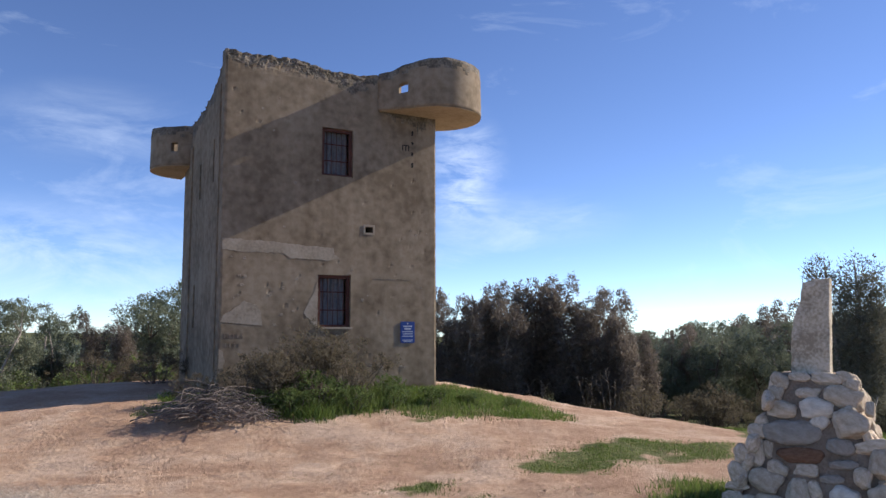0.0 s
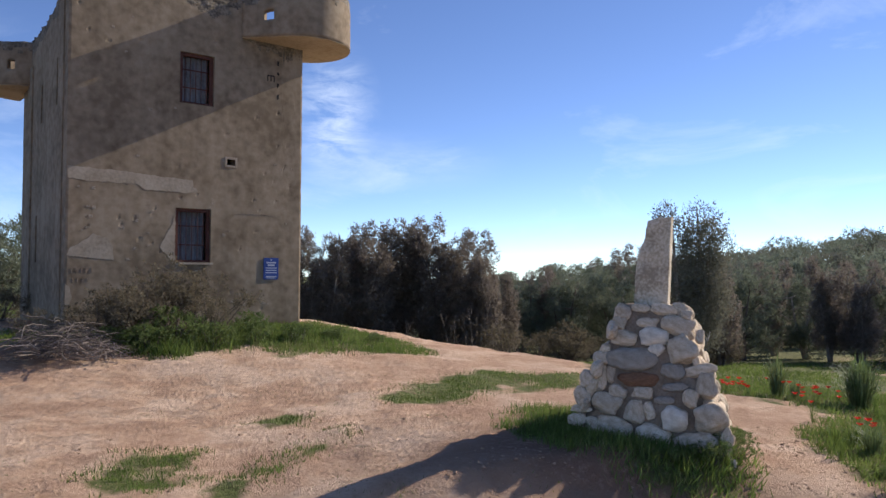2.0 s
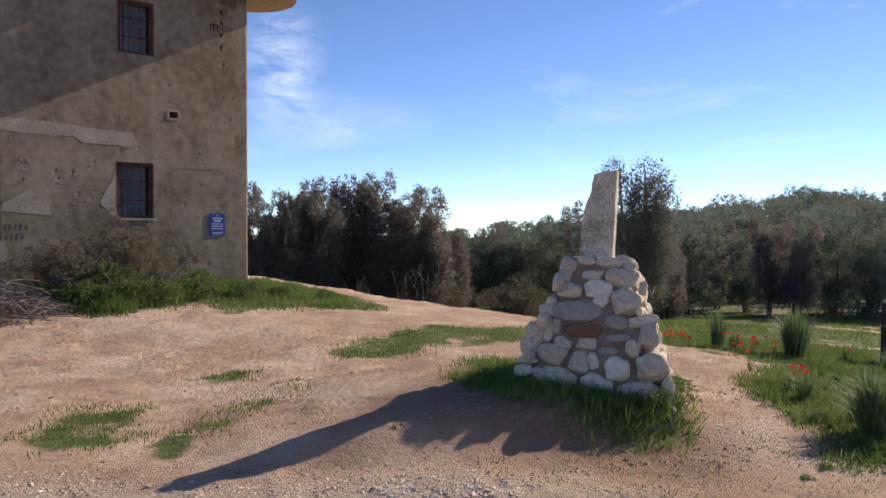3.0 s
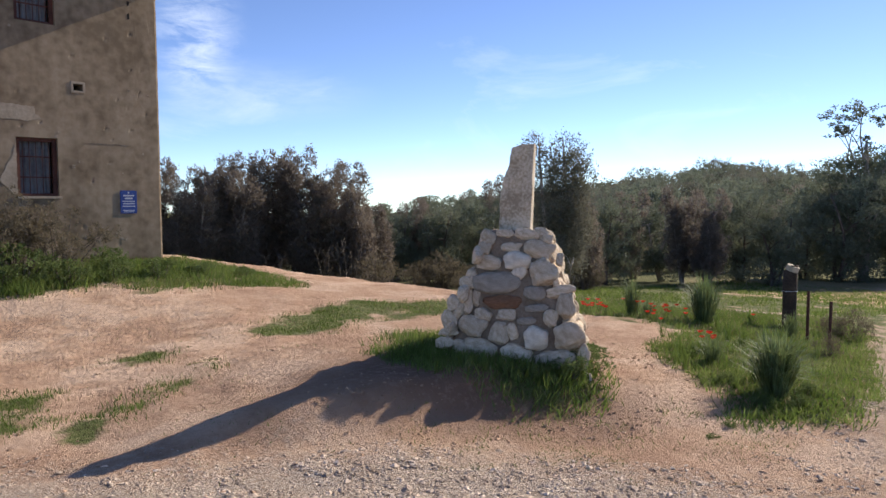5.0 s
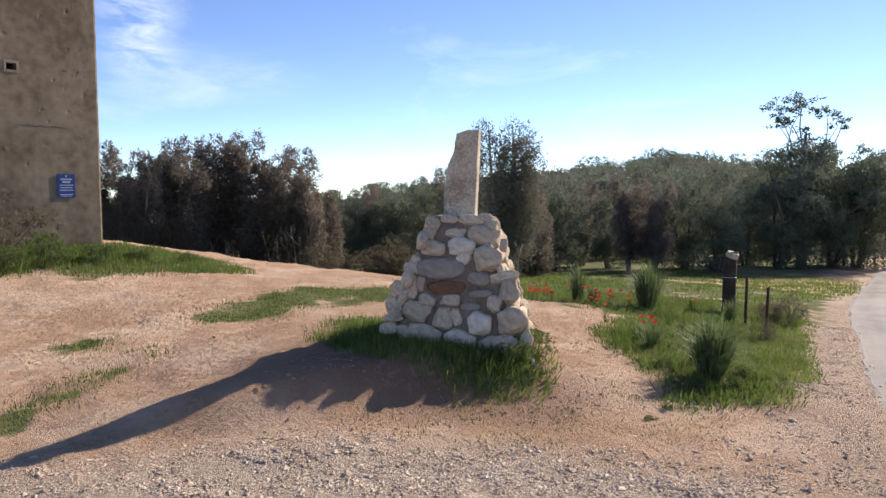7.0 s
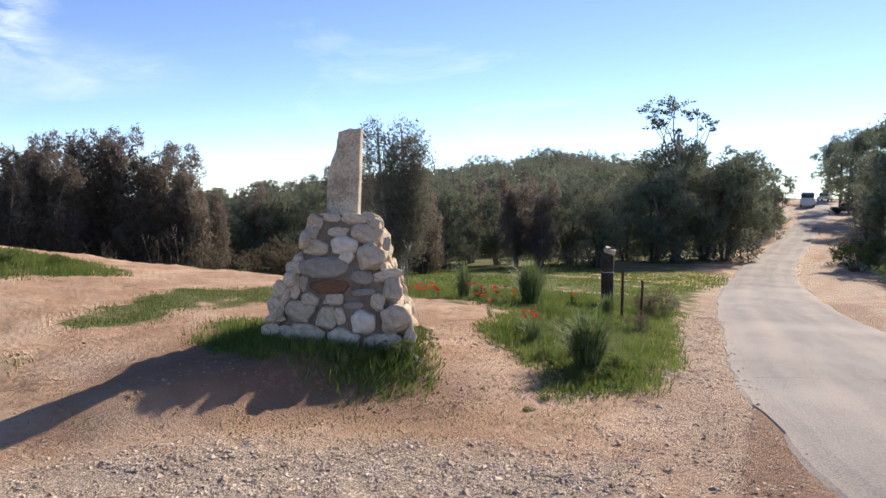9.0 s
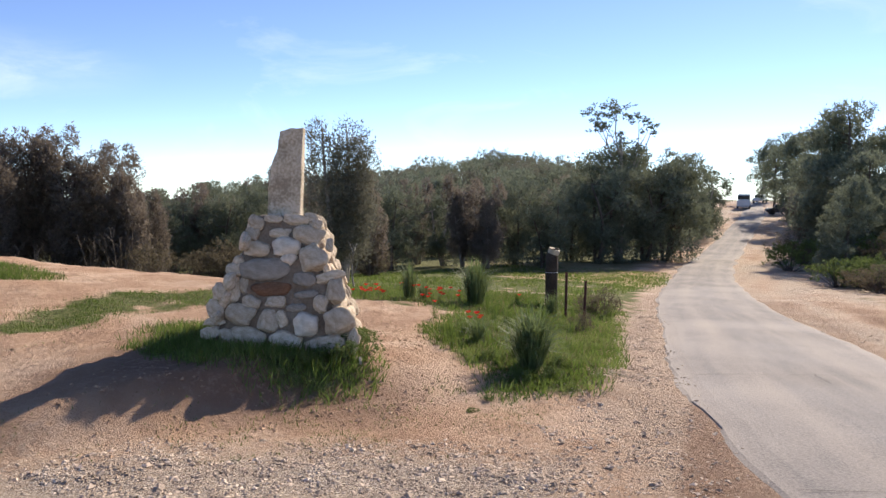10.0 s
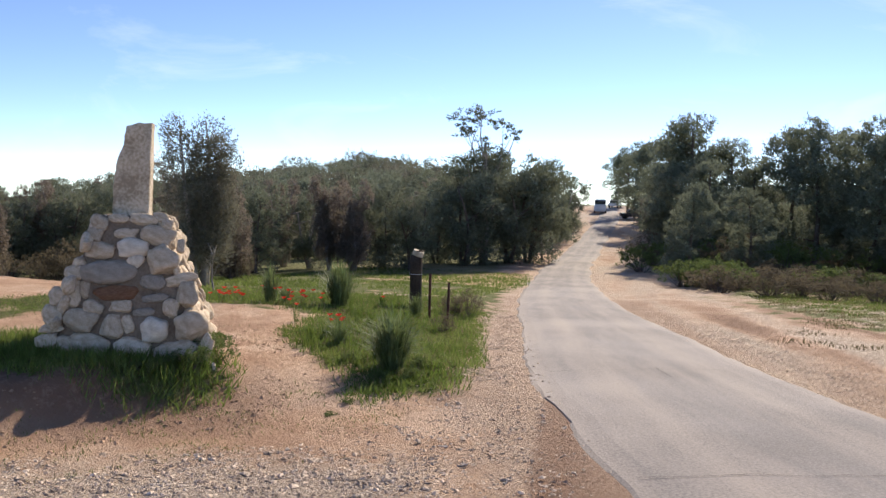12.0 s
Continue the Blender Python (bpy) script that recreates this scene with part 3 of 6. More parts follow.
def build_road():
    """A strip of old asphalt, a few centimetres thick, with ragged edges."""
    lanes = 14
    verts, faces = [], []
    for i, p in enumerate(ROAD):
        a, b = ROAD[max(i - 1, 0)], ROAD[min(i + 1, len(ROAD) - 1)]
        t = (b - a).normalized()
        nrm = Vector((t.y, -t.x, 0))
        wl_, wr_ = 1.4, 1.4
        wob = 0.07 * noise.noise((i * 0.31, 0, 5)) + 0.06 * noise.noise((i * 1.1, 2, 5))
        wob2 = 0.07 * noise.noise((i * 0.31, 9, 5)) + 0.06 * noise.noise((i * 1.1, 7, 5))
        for k in range(lanes + 1):
            f = k / lanes
            off = -(wl_ + wob) + f * (wl_ + wr_ + wob + wob2)
            q = p + nrm * off
            z = float(road_level(q.x, q.y)) + 0.03 * (1 - (2 * f - 1) ** 2) + 0.012
            if k in (0, lanes):
                z -= 0.012
            verts.append((q.x, q.y, z))
        slope = 0.05 + 0.42 * max(0.0, 0.45 + noise.noise((i * 0.23, 4, 1)))
        slope2 = 0.05 + 0.42 * max(0.0, 0.45 + noise.noise((i * 0.23, 8, 1)))
        verts.append((verts[-1][0] + nrm.x * slope, verts[-1][1] + nrm.y * slope, verts[-1][2] - 0.11))
        first = verts[-lanes - 2]
        verts.append((first[0] - nrm.x * slope2, first[1] - nrm.y * slope2, first[2] - 0.11))
    row = lanes + 3
    lie = []
    for i in range(len(ROAD)):
        for k in range(row):
            f = min(k, lanes) / lanes if k < lanes + 2 else 0
            edge = abs(2 * f - 1) ** 5 * 0.75 + 0.12
            track = 0.6 * math.exp(-((f - 0.27) / 0.09) ** 2) + 0.6 * math.exp(-((f - 0.73) / 0.09) ** 2)
            q = verts[i * row + min(k, lanes)]
            spill = 0.28 * max(0.0, noise.noise((q[0] * 0.45, q[1] * 0.45, 3)) + 0.5 * noise.noise((q[0] * 1.7, q[1] * 1.7, 6))) * (1.0 if f < 0.4 else 0.5)
            lie.append(edge + track + spill - 0.3)
    for i in range(len(ROAD) - 1):
        for k in range(lanes + 1):
            a = i * row + k
            faces.append((a, a + row, a + row + 1, a + 1))
        a, b = i * row, i * row + lanes + 2
        faces.append((b, b + row, a + row, a))
    ob = raw("road", verts, faces, ASPHALT)
    a = ob.data.attributes.new("dust", "FLOAT", "POINT")
    a.data.foreach_set("value", lie)
    run, lanes_uv = 0.0, []
    for i, p in enumerate(ROAD):
        run += (p - ROAD[max(i - 1, 0)]).length
        for k in range(row):
            lanes_uv += [(min(k, lanes) if k < lanes + 2 else 0) / lanes * 9.0, run * 0.35, 0.0]
    a = ob.data.attributes.new("lane", "FLOAT_VECTOR", "POINT")
    a.data.foreach_set("vector", lanes_uv)
    return tagged(ob, label="narrow worn grey asphalt lane without markings", category="road", kind="structure")


ROAD_OB = build_road()


def at(x, y, up=0.0):
    return float(ground_z(x, y)) + up


# ---- the old watchtower ----
TW, TD = 4.8, 4.45           # width of the front, depth
FLOOR = 0.3                  # foot of the walls, below the bank
tower = thing("watchtower", -0.162, 17.13, 0.0, 28.0, label="ruined square plastered watchtower with round corner turrets and a crumbled top", category="tower")


def profile(points):
    xs, zs = [p[0] for p in points], [p[1] for p in points]
    return lambda s: float(np.interp(s, xs, zs))


def wall(name, width, top, openings, thick, place, ragged=0.0, pocks=0, cell=0.07, seed=1, label=""):
    """An upright wall of the given width, standing on local x, facing -y, with real openings and a ragged top."""
    rnd = random.Random(seed)
    xs = list(np.arange(0, width + cell / 2, width / round(width / cell)))
    zmax = max(top(s) for s in xs)
    nz = round((zmax - FLOOR) / cell)
    zs = [FLOOR + (zmax - FLOOR) * i / nz for i in range(nz + 1)]
    for x0, x1, z0, z1 in openings:
        for v, line in ((x0, xs), (x1, xs), (z0, zs), (z1, zs)):
            line[min(range(len(line)), key=lambda i: abs(line[i] - v))] = v
    holes = [(rnd.uniform(0.15, width - 0.15), rnd.uniform(0.9, zmax - 0.5), rnd.uniform(0.02, 0.042), rnd.uniform(0.008, 0.02)) for _ in range(pocks)]
    holes = [h for h in holes if all(not (x0 - 0.2 < h[0] < x1 + 0.2 and z0 - 0.2 < h[1] < z1 + 0.2) for x0, x1, z0, z1 in openings)]
    bm = bmesh.new()
    front, rear = {}, {}
    for i, x in enumerate(xs):
        tz = top(x) + ragged * (noise.noise((x * 5, seed, 0)) + 0.3 * noise.noise((x * 13, seed, 4)))
        for j, z in enumerate(zs):
            zz = FLOOR + (z - FLOOR)
            fr = max(0.0, (z - (zmax - 1.0)) / 1.0)
            zz = z + (tz - zmax) * (fr if zmax - tz < 0.8 else max(0.0, (z - FLOOR) / (zmax - FLOOR)) ** 3)
            edge = min([1.0] + [max(abs(x - (x0 + x1) / 2) - (x1 - x0) / 2, abs(z - (z0 + z1) / 2) - (z1 - z0) / 2) for x0, x1, z0, z1 in openings])
            damp = 0.0 if edge < 0.02 else 1.0
            dy = damp * (0.003 * noise.noise((x * 0.9, z * 0.9, seed)) + 0.0015 * noise.noise((x * 4, z * 4, seed + 3)))
            depth_top = max(0.0, (z - (zmax - 0.42)) / 0.42)
            if ragged and depth_top > 0:
                dy += 0.05 * depth_top * (0.5 + noise.noise((x * 7, z * 7, seed))) + 0.03 * depth_top * noise.noise((x * 17, z * 17, seed))
            for hx, hz, hr, hd in holes:
                q = ((x - hx) ** 2 + (zz - hz) ** 2) / hr ** 2
                if q < 4:
                    dy += hd * math.exp(-q * 1.5)
            if i in (0, len(xs) - 1):
                dy += 0.03 * abs(noise.noise((z * 3.5, seed, 8))) + 0.012
            front[i, j] = bm.verts.new((x, dy, zz))
            rear[i, j] = bm.verts.new((x, thick, zz))
    solid = {}
    for i in range(len(xs) - 1):
        for j in range(len(zs) - 1):
            cx, cz = (xs[i] + xs[i + 1]) / 2, (zs[j] + zs[j + 1]) / 2
            solid[i, j] = all(not (x0 < cx < x1 and z0 < cz < z1) for x0, x1, z0, z1 in openings)
    for (i, j), full in solid.items():
        if not full:
            continue
        f, r = front, rear
        bm.faces.new((f[i, j], f[i + 1, j], f[i + 1, j + 1], f[i, j + 1]))
        bm.faces.new((r[i, j], r[i, j + 1], r[i + 1, j + 1], r[i + 1, j]))
        for di, dj, a, b in ((-1, 0, (i, j + 1), (i, j)), (1, 0, (i + 1, j), (i + 1, j + 1)), (0, -1, (i, j), (i + 1, j)), (0, 1, (i + 1, j + 1), (i, j + 1))):
            if not solid.get((i + di, j + dj), False):
                bm.faces.new((f[b], f[a], r[a], r[b]))
    bmesh.ops.recalc_face_normals(bm, faces=bm.faces)
    for fc in bm.faces:
        fc.smooth = False
        c = fc.calc_center_median()
        if ragged and c.z > top(c.x) - 0.27 - 0.3 * noise.noise((c.x * 1.3, seed, 2)) - 0.12 * noise.noise((c.x * 6, c.z * 6, seed)):
            fc.material_index = 1
    ob = part(name, bm, PLASTER, tower, label)
    ob.data.materials.append(AGGREGATE)
    ob.matrix_local = place
    return ob


X0 = -TW
front_top = profile([(0, 7.56), (0.15, 7.55), (0.6, 7.52), (1.4, 7.58), (1.9, 7.5), (2.3, 7.44), (2.9, 7.44), (3.35, 7.52), (3.4, 7.5), (3.47, 6.8), (4.8, 6.78)])
WIN = ((2.06, 2.77, 5.13, 6.17), (2.01, 2.74, 1.91, 3.0))
PEEP = (3.07, 3.24, 3.95, 4.07)
wall("front_wall", TW, front_top, [*WIN, PEEP], 0.32, pose(X0, 0, 0), 0.05, 80, 0.042, 3, "pitted grey-brown plastered wall, crumbled along its top")
SLITS = ((TD - 1.02, TD - 0.88, 4.95, 5.88), (TD - 2.45, TD - 2.3, 4.8, 5.6), (TD - 2.82, TD - 2.66, 1.9, 2.88))
side_top = profile([(0, 6.7), (0.9, 6.8), (2.3, 6.85), (2.9, 6.95), (3.6, 7.18), (4.1, 7.4), (TD, 7.54)])
wall("side_wall", TD - 0.03, side_top, SLITS, 0.3, pose(X0 + 0.012, TD, 0, 0, 0, -90), 0.05, 30, 0.07, 5, "plastered side wall with narrow firing slits")
wall("side_wall", TD - 0.03, profile([(0, 6.7), (1.0, 6.75), (2.5, 6.9), (TD, 6.7)]), [], 0.3, pose(-0.012, 0.03, 0, 0, 0, 90), 0.05, 10, 0.12, 7)
wall("rear_wall", TW - 0.64, profile([(0, 6.6), (1.5, 6.85), (3, 6.7), (TW, 6.8)]), [], 0.3, pose(-0.32, TD - 0.02, 0, 0, 0, 180), 0.05, 10, 0.12, 9)
bm = bmesh.new()
box(bm, X0 + 0.34, -0.34, 0.34, TD - 0.36, 6.1, 6.3)
part("roof_slab", bm, PLASTER, tower)
bm = bmesh.new()
box(bm, X0 + 0.34, -0.34, 0.34, TD - 0.36, 3.35, 3.5)
part("floor_slab", bm, DARK, tower)
# shallow upright ribs on the side wall
for yy, w in ((0.3, 0.45), (3.3, 0.4)):
    bm = bmesh.new()
    box(bm, X0 - 0.022, X0 + 0.03, yy, yy + w, FLOOR, 6.2 if yy > 1 else 6.9, 0.012)
    part("rib", bm, PLASTER, tower)


def turret(plan, z0, z1, hole_at, wavy):
    """A rounded corner turret on a plan of (x, y) places: soffit slab and a curved parapet with a square loophole."""
    t, up = 0.14, 14
    n = len(plan) - 1
    bm = bmesh.new()
    o, q = {}, {}
    for i, (x, y) in enumerate(plan):
        a, b = plan[max(i - 1, 0)], plan[min(i + 1, n)]
        d = Vector((b[0] - a[0], b[1] - a[1], 0)).normalized()
        out = Vector((d.y, -d.x, 0))
        for j in range(up + 1):
            f = j / up
            zz = z0 + (z1 - z0 + wavy(i / n) + 0.03 * noise.noise((i * 0.3, z0, 2))) * f
            w = 0.01 * noise.noise((x * 3, y * 3, zz * 3)) - (0.02 * f ** 6 if f > 0.8 else 0)
            o[i, j] = bm.verts.new((x + out.x * w, y + out.y * w, zz))
            q[i, j] = bm.verts.new((x - out.x * t, y - out.y * t, zz))
    cut = {(i, j) for i in range(n) for j in range(5, 8) if hole_at[0] <= i <= hole_at[1]}
    for i in range(n):
        for j in range(up):
            if (i, j) in cut:
                continue
            fa = bm.faces.new((o[i, j], o[i + 1, j], o[i + 1, j + 1], o[i, j + 1]))
            fa.smooth = True
            fb = bm.faces.new((q[i, j + 1], q[i + 1, j + 1], q[i + 1, j], q[i, j]))
            fb.smooth = True
            if j > up - 3 + 2.5 * noise.noise((i * 0.2, j, 1)):
                fa.material_index = 1
            for di, dj, a, b in ((-1, 0, (i, j + 1), (i, j)), (1, 0, (i + 1, j), (i + 1, j + 1)), (0, -1, (i, j), (i + 1, j)), (0, 1, (i + 1, j + 1), (i, j + 1))):
                k = (i + di, j + dj)
                if k in cut or not (0 <= k[0] < n and 0 <= k[1] < up):
                    bm.faces.new((o[b], o[a], q[a], q[b]))
    bmesh.ops.recalc_face_normals(bm, faces=bm.faces)
    ob = part("turret_wall", bm, PLASTER, tower, "curved plastered turret parapet with a loophole")
    ob.data.materials.append(AGGREGATE)
    cx, cy = sum(p[0] for p in plan) / len(plan), sum(p[1] for p in plan) / len(plan)
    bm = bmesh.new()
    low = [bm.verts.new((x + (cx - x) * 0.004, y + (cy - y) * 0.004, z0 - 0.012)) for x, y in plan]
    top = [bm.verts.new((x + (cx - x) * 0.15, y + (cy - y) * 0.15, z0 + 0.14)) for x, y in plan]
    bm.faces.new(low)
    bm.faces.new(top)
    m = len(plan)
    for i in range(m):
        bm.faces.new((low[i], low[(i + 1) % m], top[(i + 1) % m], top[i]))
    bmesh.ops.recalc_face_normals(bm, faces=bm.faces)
    # the underside's warm bounced light is painted in by its material
    part("turret_floor", bm, SOFFIT_BOUNCE, tower, "bare concrete underside with warm bounced light in its colour")


def tangent_plan(cx, cy, r, start, stop, lead=None):
    """A circle's arc between two angles, led in by a straight run from a point on the wall."""
    pts = [(cx + r * math.cos(radians(a)), cy + r * math.sin(radians(a))) for a in np.linspace(start, stop, 56)]
    if lead:
        pts = [(lead[0] + (pts[0][0] - lead[0]) * k / 14, lead[1] + (pts[0][1] - lead[1]) * k / 14) for k in range(14)] + pts
    return pts


turret(tangent_plan(0.0, 0.0, 1.05, 223.6, 450, (-1.45, 0.0)), 6.7, 7.78, (7, 9), lambda f: -0.24 * math.exp(-(f / 0.16) ** 2) + 0.03 * math.sin(f * 7))
turret(tangent_plan(X0 + 0.12, TD, 0.93, 92, 272), 5.8, 6.8, (43, 45), lambda f: 0.04 * math.sin(f * 6))


def window(x0, x1, z0, z1):
    """A barred window: rusty frame, grey sheet behind upright bars."""
    win = new("window")
    win.parent = tower
    win.matrix_local = pose(X0 + (x0 + x1) / 2, 0.06, (z0 + z1) / 2)
    w, h = (x1 - x0) / 2, (z1 - z0) / 2
    win["label"] = "rusty-framed barred window with a grey sheet behind"
    for a, b, c, d in ((-w, -w + 0.075, -h, h), (w - 0.075, w, -h, h), (-w + 0.075, w - 0.075, h - 0.07, h), (-w + 0.075, w - 0.075, -h, -h + 0.05)):
        bm = bmesh.new()
        box(bm, a, b, 0, 0.07, c, d, 0.006)
        part("frame", bm, RUST, win)
    for k in range(5):
        x = -w + 0.075 + (2 * w - 0.15) * (k + 0.5) / 5
        v, f = [], []
        tube(v, f, [(x, 0.035, -h + 0.05), (x, 0.035, h - 0.07)], [0.007, 0.007], 6)
        raw("bar", v, f, RUST, win, True)
    for z in (-h * 0.35, h * 0.35):
        bm = bmesh.new()
        box(bm, -w + 0.075, w - 0.075, 0.03, 0.04, z - 0.012, z + 0.012)
        part("crossbar", bm, RUST, win)
    v, f = [], []
    n = 40
    for i in range(n + 1):
        x = -w + 0.06 + (2 * w - 0.12) * i / n
        y = 0.13 + 0.02 * math.sin(i * 1.15) + 0.012 * math.sin(i * 0.47)
        v += [(x, y, -h), (x, y + 0.01, h)]
        if i:
            f.append((2 * i - 2, 2 * i, 2 * i + 1, 2 * i - 1))
    raw("curtain", v, f, SHUTTER, win, True, "grey pleated sheet")


for o in WIN:
    window(*o)
bm = bmesh.new()
box(bm, X0 + WIN[1][0] - 0.05, X0 + WIN[1][1] + 0.05, -0.03, 0.06, WIN[1][2] - 0.05, WIN[1][2] - 0.004, 0.008)
part("sill", bm, PATCH, tower, "thin pale plaster sill")


def blot(name, cx, cz, w, h, material, label, seed, rough=0.18, thick=0.012):
    """A flat irregular patch lying on the front wall."""
    bm = bmesh.new()
    rim = []
    n = 44
    for i in range(n):
        a = 2 * math.pi * i / n
        c, s = math.cos(a), math.sin(a)
        k = 1 / max(abs(c), abs(s)) ** 0.75
        k *= 1 + rough * (noise.noise((c * 1.6, s * 1.6, seed)) + 0.6 * noise.noise((c * 5, s * 5, seed)))
        rim.append((cx + c * k * w / 2, cz + s * k * h / 2))
    out = [bm.verts.new((x, 0.02, z)) for x, z in rim]
    thick = min(thick, 0.003)
    mid = [bm.verts.new((cx + (x - cx) * 0.985, -thick - 0.002, cz + (z - cz) * 0.97)) for x, z in rim]
    bm.faces.new(mid)
    for i in range(n):
        bm.faces.new((out[i], out[(i + 1) % n], mid[(i + 1) % n], mid[i]))
    bmesh.ops.recalc_face_normals(bm, faces=bm.faces)
    return part(name, bm, material, tower, label)




def flake(corners, material, label, seed, lift=0.0045):
    """A thin irregular skin of plaster on the front wall, given by a few corners and roughened between them."""
    rim = []
    for i, (ax, az) in enumerate(corners):
        bx, bz = corners[(i + 1) % len(corners)]
        n = max(2, round(math.hypot(bx - ax, bz - az) / 0.035))
        for k in range(n):
            x, z = ax + (bx - ax) * k / n, az + (bz - az) * k / n
            rim.append((max(-4.785, x + 0.022 * noise.noise((x * 11, z * 11, seed))), z + 0.022 * noise.noise((x * 11, z * 11, seed + 9))))
    cx, cz = sum(q[0] for q in rim) / len(rim), sum(q[1] for q in rim) / len(rim)
    bm = bmesh.new()
    out = [bm.verts.new((x, 0.02, z)) for x, z in rim]
    mid = [bm.verts.new((cx + (x - cx) * 0.99, -lift, cz + (z - cz) * 0.985)) for x, z in rim]
    bm.faces.new(mid)
    for i in range(len(rim)):
        bm.faces.new((out[i], out[(i + 1) % len(rim)], mid[(i + 1) % len(rim)], mid[i]))
    bmesh.ops.recalc_face_normals(bm, faces=bm.faces)
    part("plaster_patch", bm, material, tower, label)


flake(((-4.785, 3.67), (-4.785, 3.45), (-4.36, 3.41), (-3.54, 3.42), (-3.39, 3.32), (-2.57, 3.31), (-2.32, 3.36), (-2.44, 3.45), (-2.44, 3.57), (-3.49, 3.62), (-3.69, 3.65)), PATCH, "long pale repair band across the wall", 1)
flake(((-4.54, 2.26), (-4.31, 2.43), (-4.08, 2.36), (-3.97, 2.21), (-3.95, 1.94), (-4.56, 1.99), (-4.78, 2.01), (-4.71, 2.16)), PATCH, "pale repair plaster", 2)
flake(((-2.795, 2.88), (-2.88, 2.61), (-2.98, 2.46), (-3.08, 2.19), (-2.86, 1.94), (-2.795, 1.93)), PATCH, "pale plaster where render has flaked", 3)
flake(((-4.8, 1.5), (-4.72, 1.45), (-4.66, 1.25), (-4.74, 1.0), (-4.8, 1.0)), PATCH, "pale plaster where render has flaked", 4)


def chip(x, z, r, seed):
    """A shot mark: a pale flaked rim round a dark pit."""
    blot("chipped_rim", x, z, r * 2.2, r * 1.7, PATCH, "", seed, 0.6, 0.003)
    blot("pit", x + r * 0.25, z - r * 0.1, r * 1.0, r * 0.9, AGGREGATE, "", seed + 5, 0.5, 0.006)


r = random.Random(6)
for cx, cz, n, spread in ((-2.1, 3.13, 2, 0.05), (-4.4, 3.1, 3, 0.16), (-3.7, 2.6, 4, 0.3), (-3.5, 2.2, 3, 0.2), (-1.75, 2.5, 3, 0.08), (-2.2, 1.45, 3, 0.15), (-1.5, 1.05, 7, 0.25), (-0.9, 1.15, 4, 0.12), (-3.55, 3.98, 1, 0.02), (-0.5, 3.95, 3, 0.15), (-3.0, 4.55, 2, 0.2), (-3.9, 6.5, 3, 0.3), (-0.6, 2.6, 2, 0.2), (-4.55, 2.65, 4, 0.15)):
    for _ in range(n):
        chip(cx + r.gauss(0, spread), cz + r.gauss(0, spread), r.uniform(0.012, 0.032), r.random() * 50)
blot("wall_crack", -1.14, 2.94, 0.75, 0.016, AGGREGATE, "thin dark crack in the plaster", 4.4, 0.5, 0.003)
for a, b, c, d in ((-0.05, -0.004, -0.05, 0.17), (0.174, 0.22, -0.05, 0.17), (-0.004, 0.174, -0.05, -0.004), (-0.004, 0.174, 0.124, 0.17)):
    bm = bmesh.new()
    box(bm, X0 + PEEP[0] + a, X0 + PEEP[0] + b, -0.012, 0.03, PEEP[2] + c, PEEP[2] + d, 0.004)
    part("peephole_frame", bm, PATCH, tower)
# a painted letter m and smudges under the turret, faint scratched marks low down
for x, z, w, h in ((-0.84, 5.92, 0.025, 0.13), (-0.765, 5.92, 0.025, 0.13), (-0.69, 5.92, 0.025, 0.13), (-0.765, 5.985, 0.17, 0.025)):
    blot("painted_letter_stroke", x, z, w, h, CHARCOAL, "", x, 0.05, 0.003)
for i, (x, z, w, h) in enumerate(((-0.6, 6.28, 0.05, 0.11), (-0.6, 6.05, 0.05, 0.07), (-0.6, 5.8, 0.05, 0.09), (-0.6, 5.55, 0.05, 0.11))):
    blot("painted_smudge", x, z, w, h, CHARCOAL, "", i + 3.5, 0.4, 0.003)
for i in range(5):
    blot("scratched_mark", -4.68 + i * 0.085, 1.74, 0.02 + 0.02 * (i % 2), 0.1, MORTAR, "", i + 0.5, 0.1, 0.003)
    if i < 4:
        blot("scratched_mark", -4.66 + i * 0.085, 1.56, 0.018, 0.08, MORTAR, "", i + 7.5, 0.1, 0.003)

sign = thing("information_sign", -0.162 + 0.883 * -0.72 + 0.469 * 0.014, 17.13 - 0.469 * 0.72 - 0.883 * 0.014, 1.79, 28.0, label="small blue metal sign with white lines on the tower wall", category="sign")
bm = bmesh.new()
box(bm, -0.175, 0.175, -0.006, 0.006, -0.235, 0.235, 0.004)
part("plate", bm, SIGN_BLUE, sign)
for z, w, h in ((0.19, 0.03, 0.035), (0.13, 0.22, 0.03), (0.075, 0.16, 0.035), (0.015, 0.26, 0.02), (-0.035, 0.24, 0.02), (-0.085, 0.26, 0.02), (-0.17, 0.25, 0.018), (-0.2, 0.2, 0.014)):
    bm = bmesh.new()
    box(bm, -w / 2, w / 2, -0.009, -0.0065, z - h / 2, z + h / 2)
    part("text_bar", bm, SIGN_TEXT, sign)
for sx in (-1, 1):
    for sz in (-1, 1):
        v, f = [], []
        tube(v, f, [(sx * 0.155, 0.014, sz * 0.215), (sx * 0.155, -0.012, sz * 0.215)], [0.008, 0.008], 8)
        raw("screw", v, f, RUST, sign, True)


# ---- the cairn with its stone pillar ----
MX, MY, MZ = 3.275, 6.94, 0.02
MTOP = 1.47
cairn = thing("stone_cairn", MX, MY, MZ, -33.0, label="tapering cairn of rounded fieldstones set in grey mortar", category="monument")


def half_width(z):
    """Half the side of the cairn at a height above its foot."""
    return float(np.interp(z, (0, 0.25, 0.6, 1.0, 1.25, 1.45), (0.69, 0.655, 0.565, 0.435, 0.355, 0.295)))


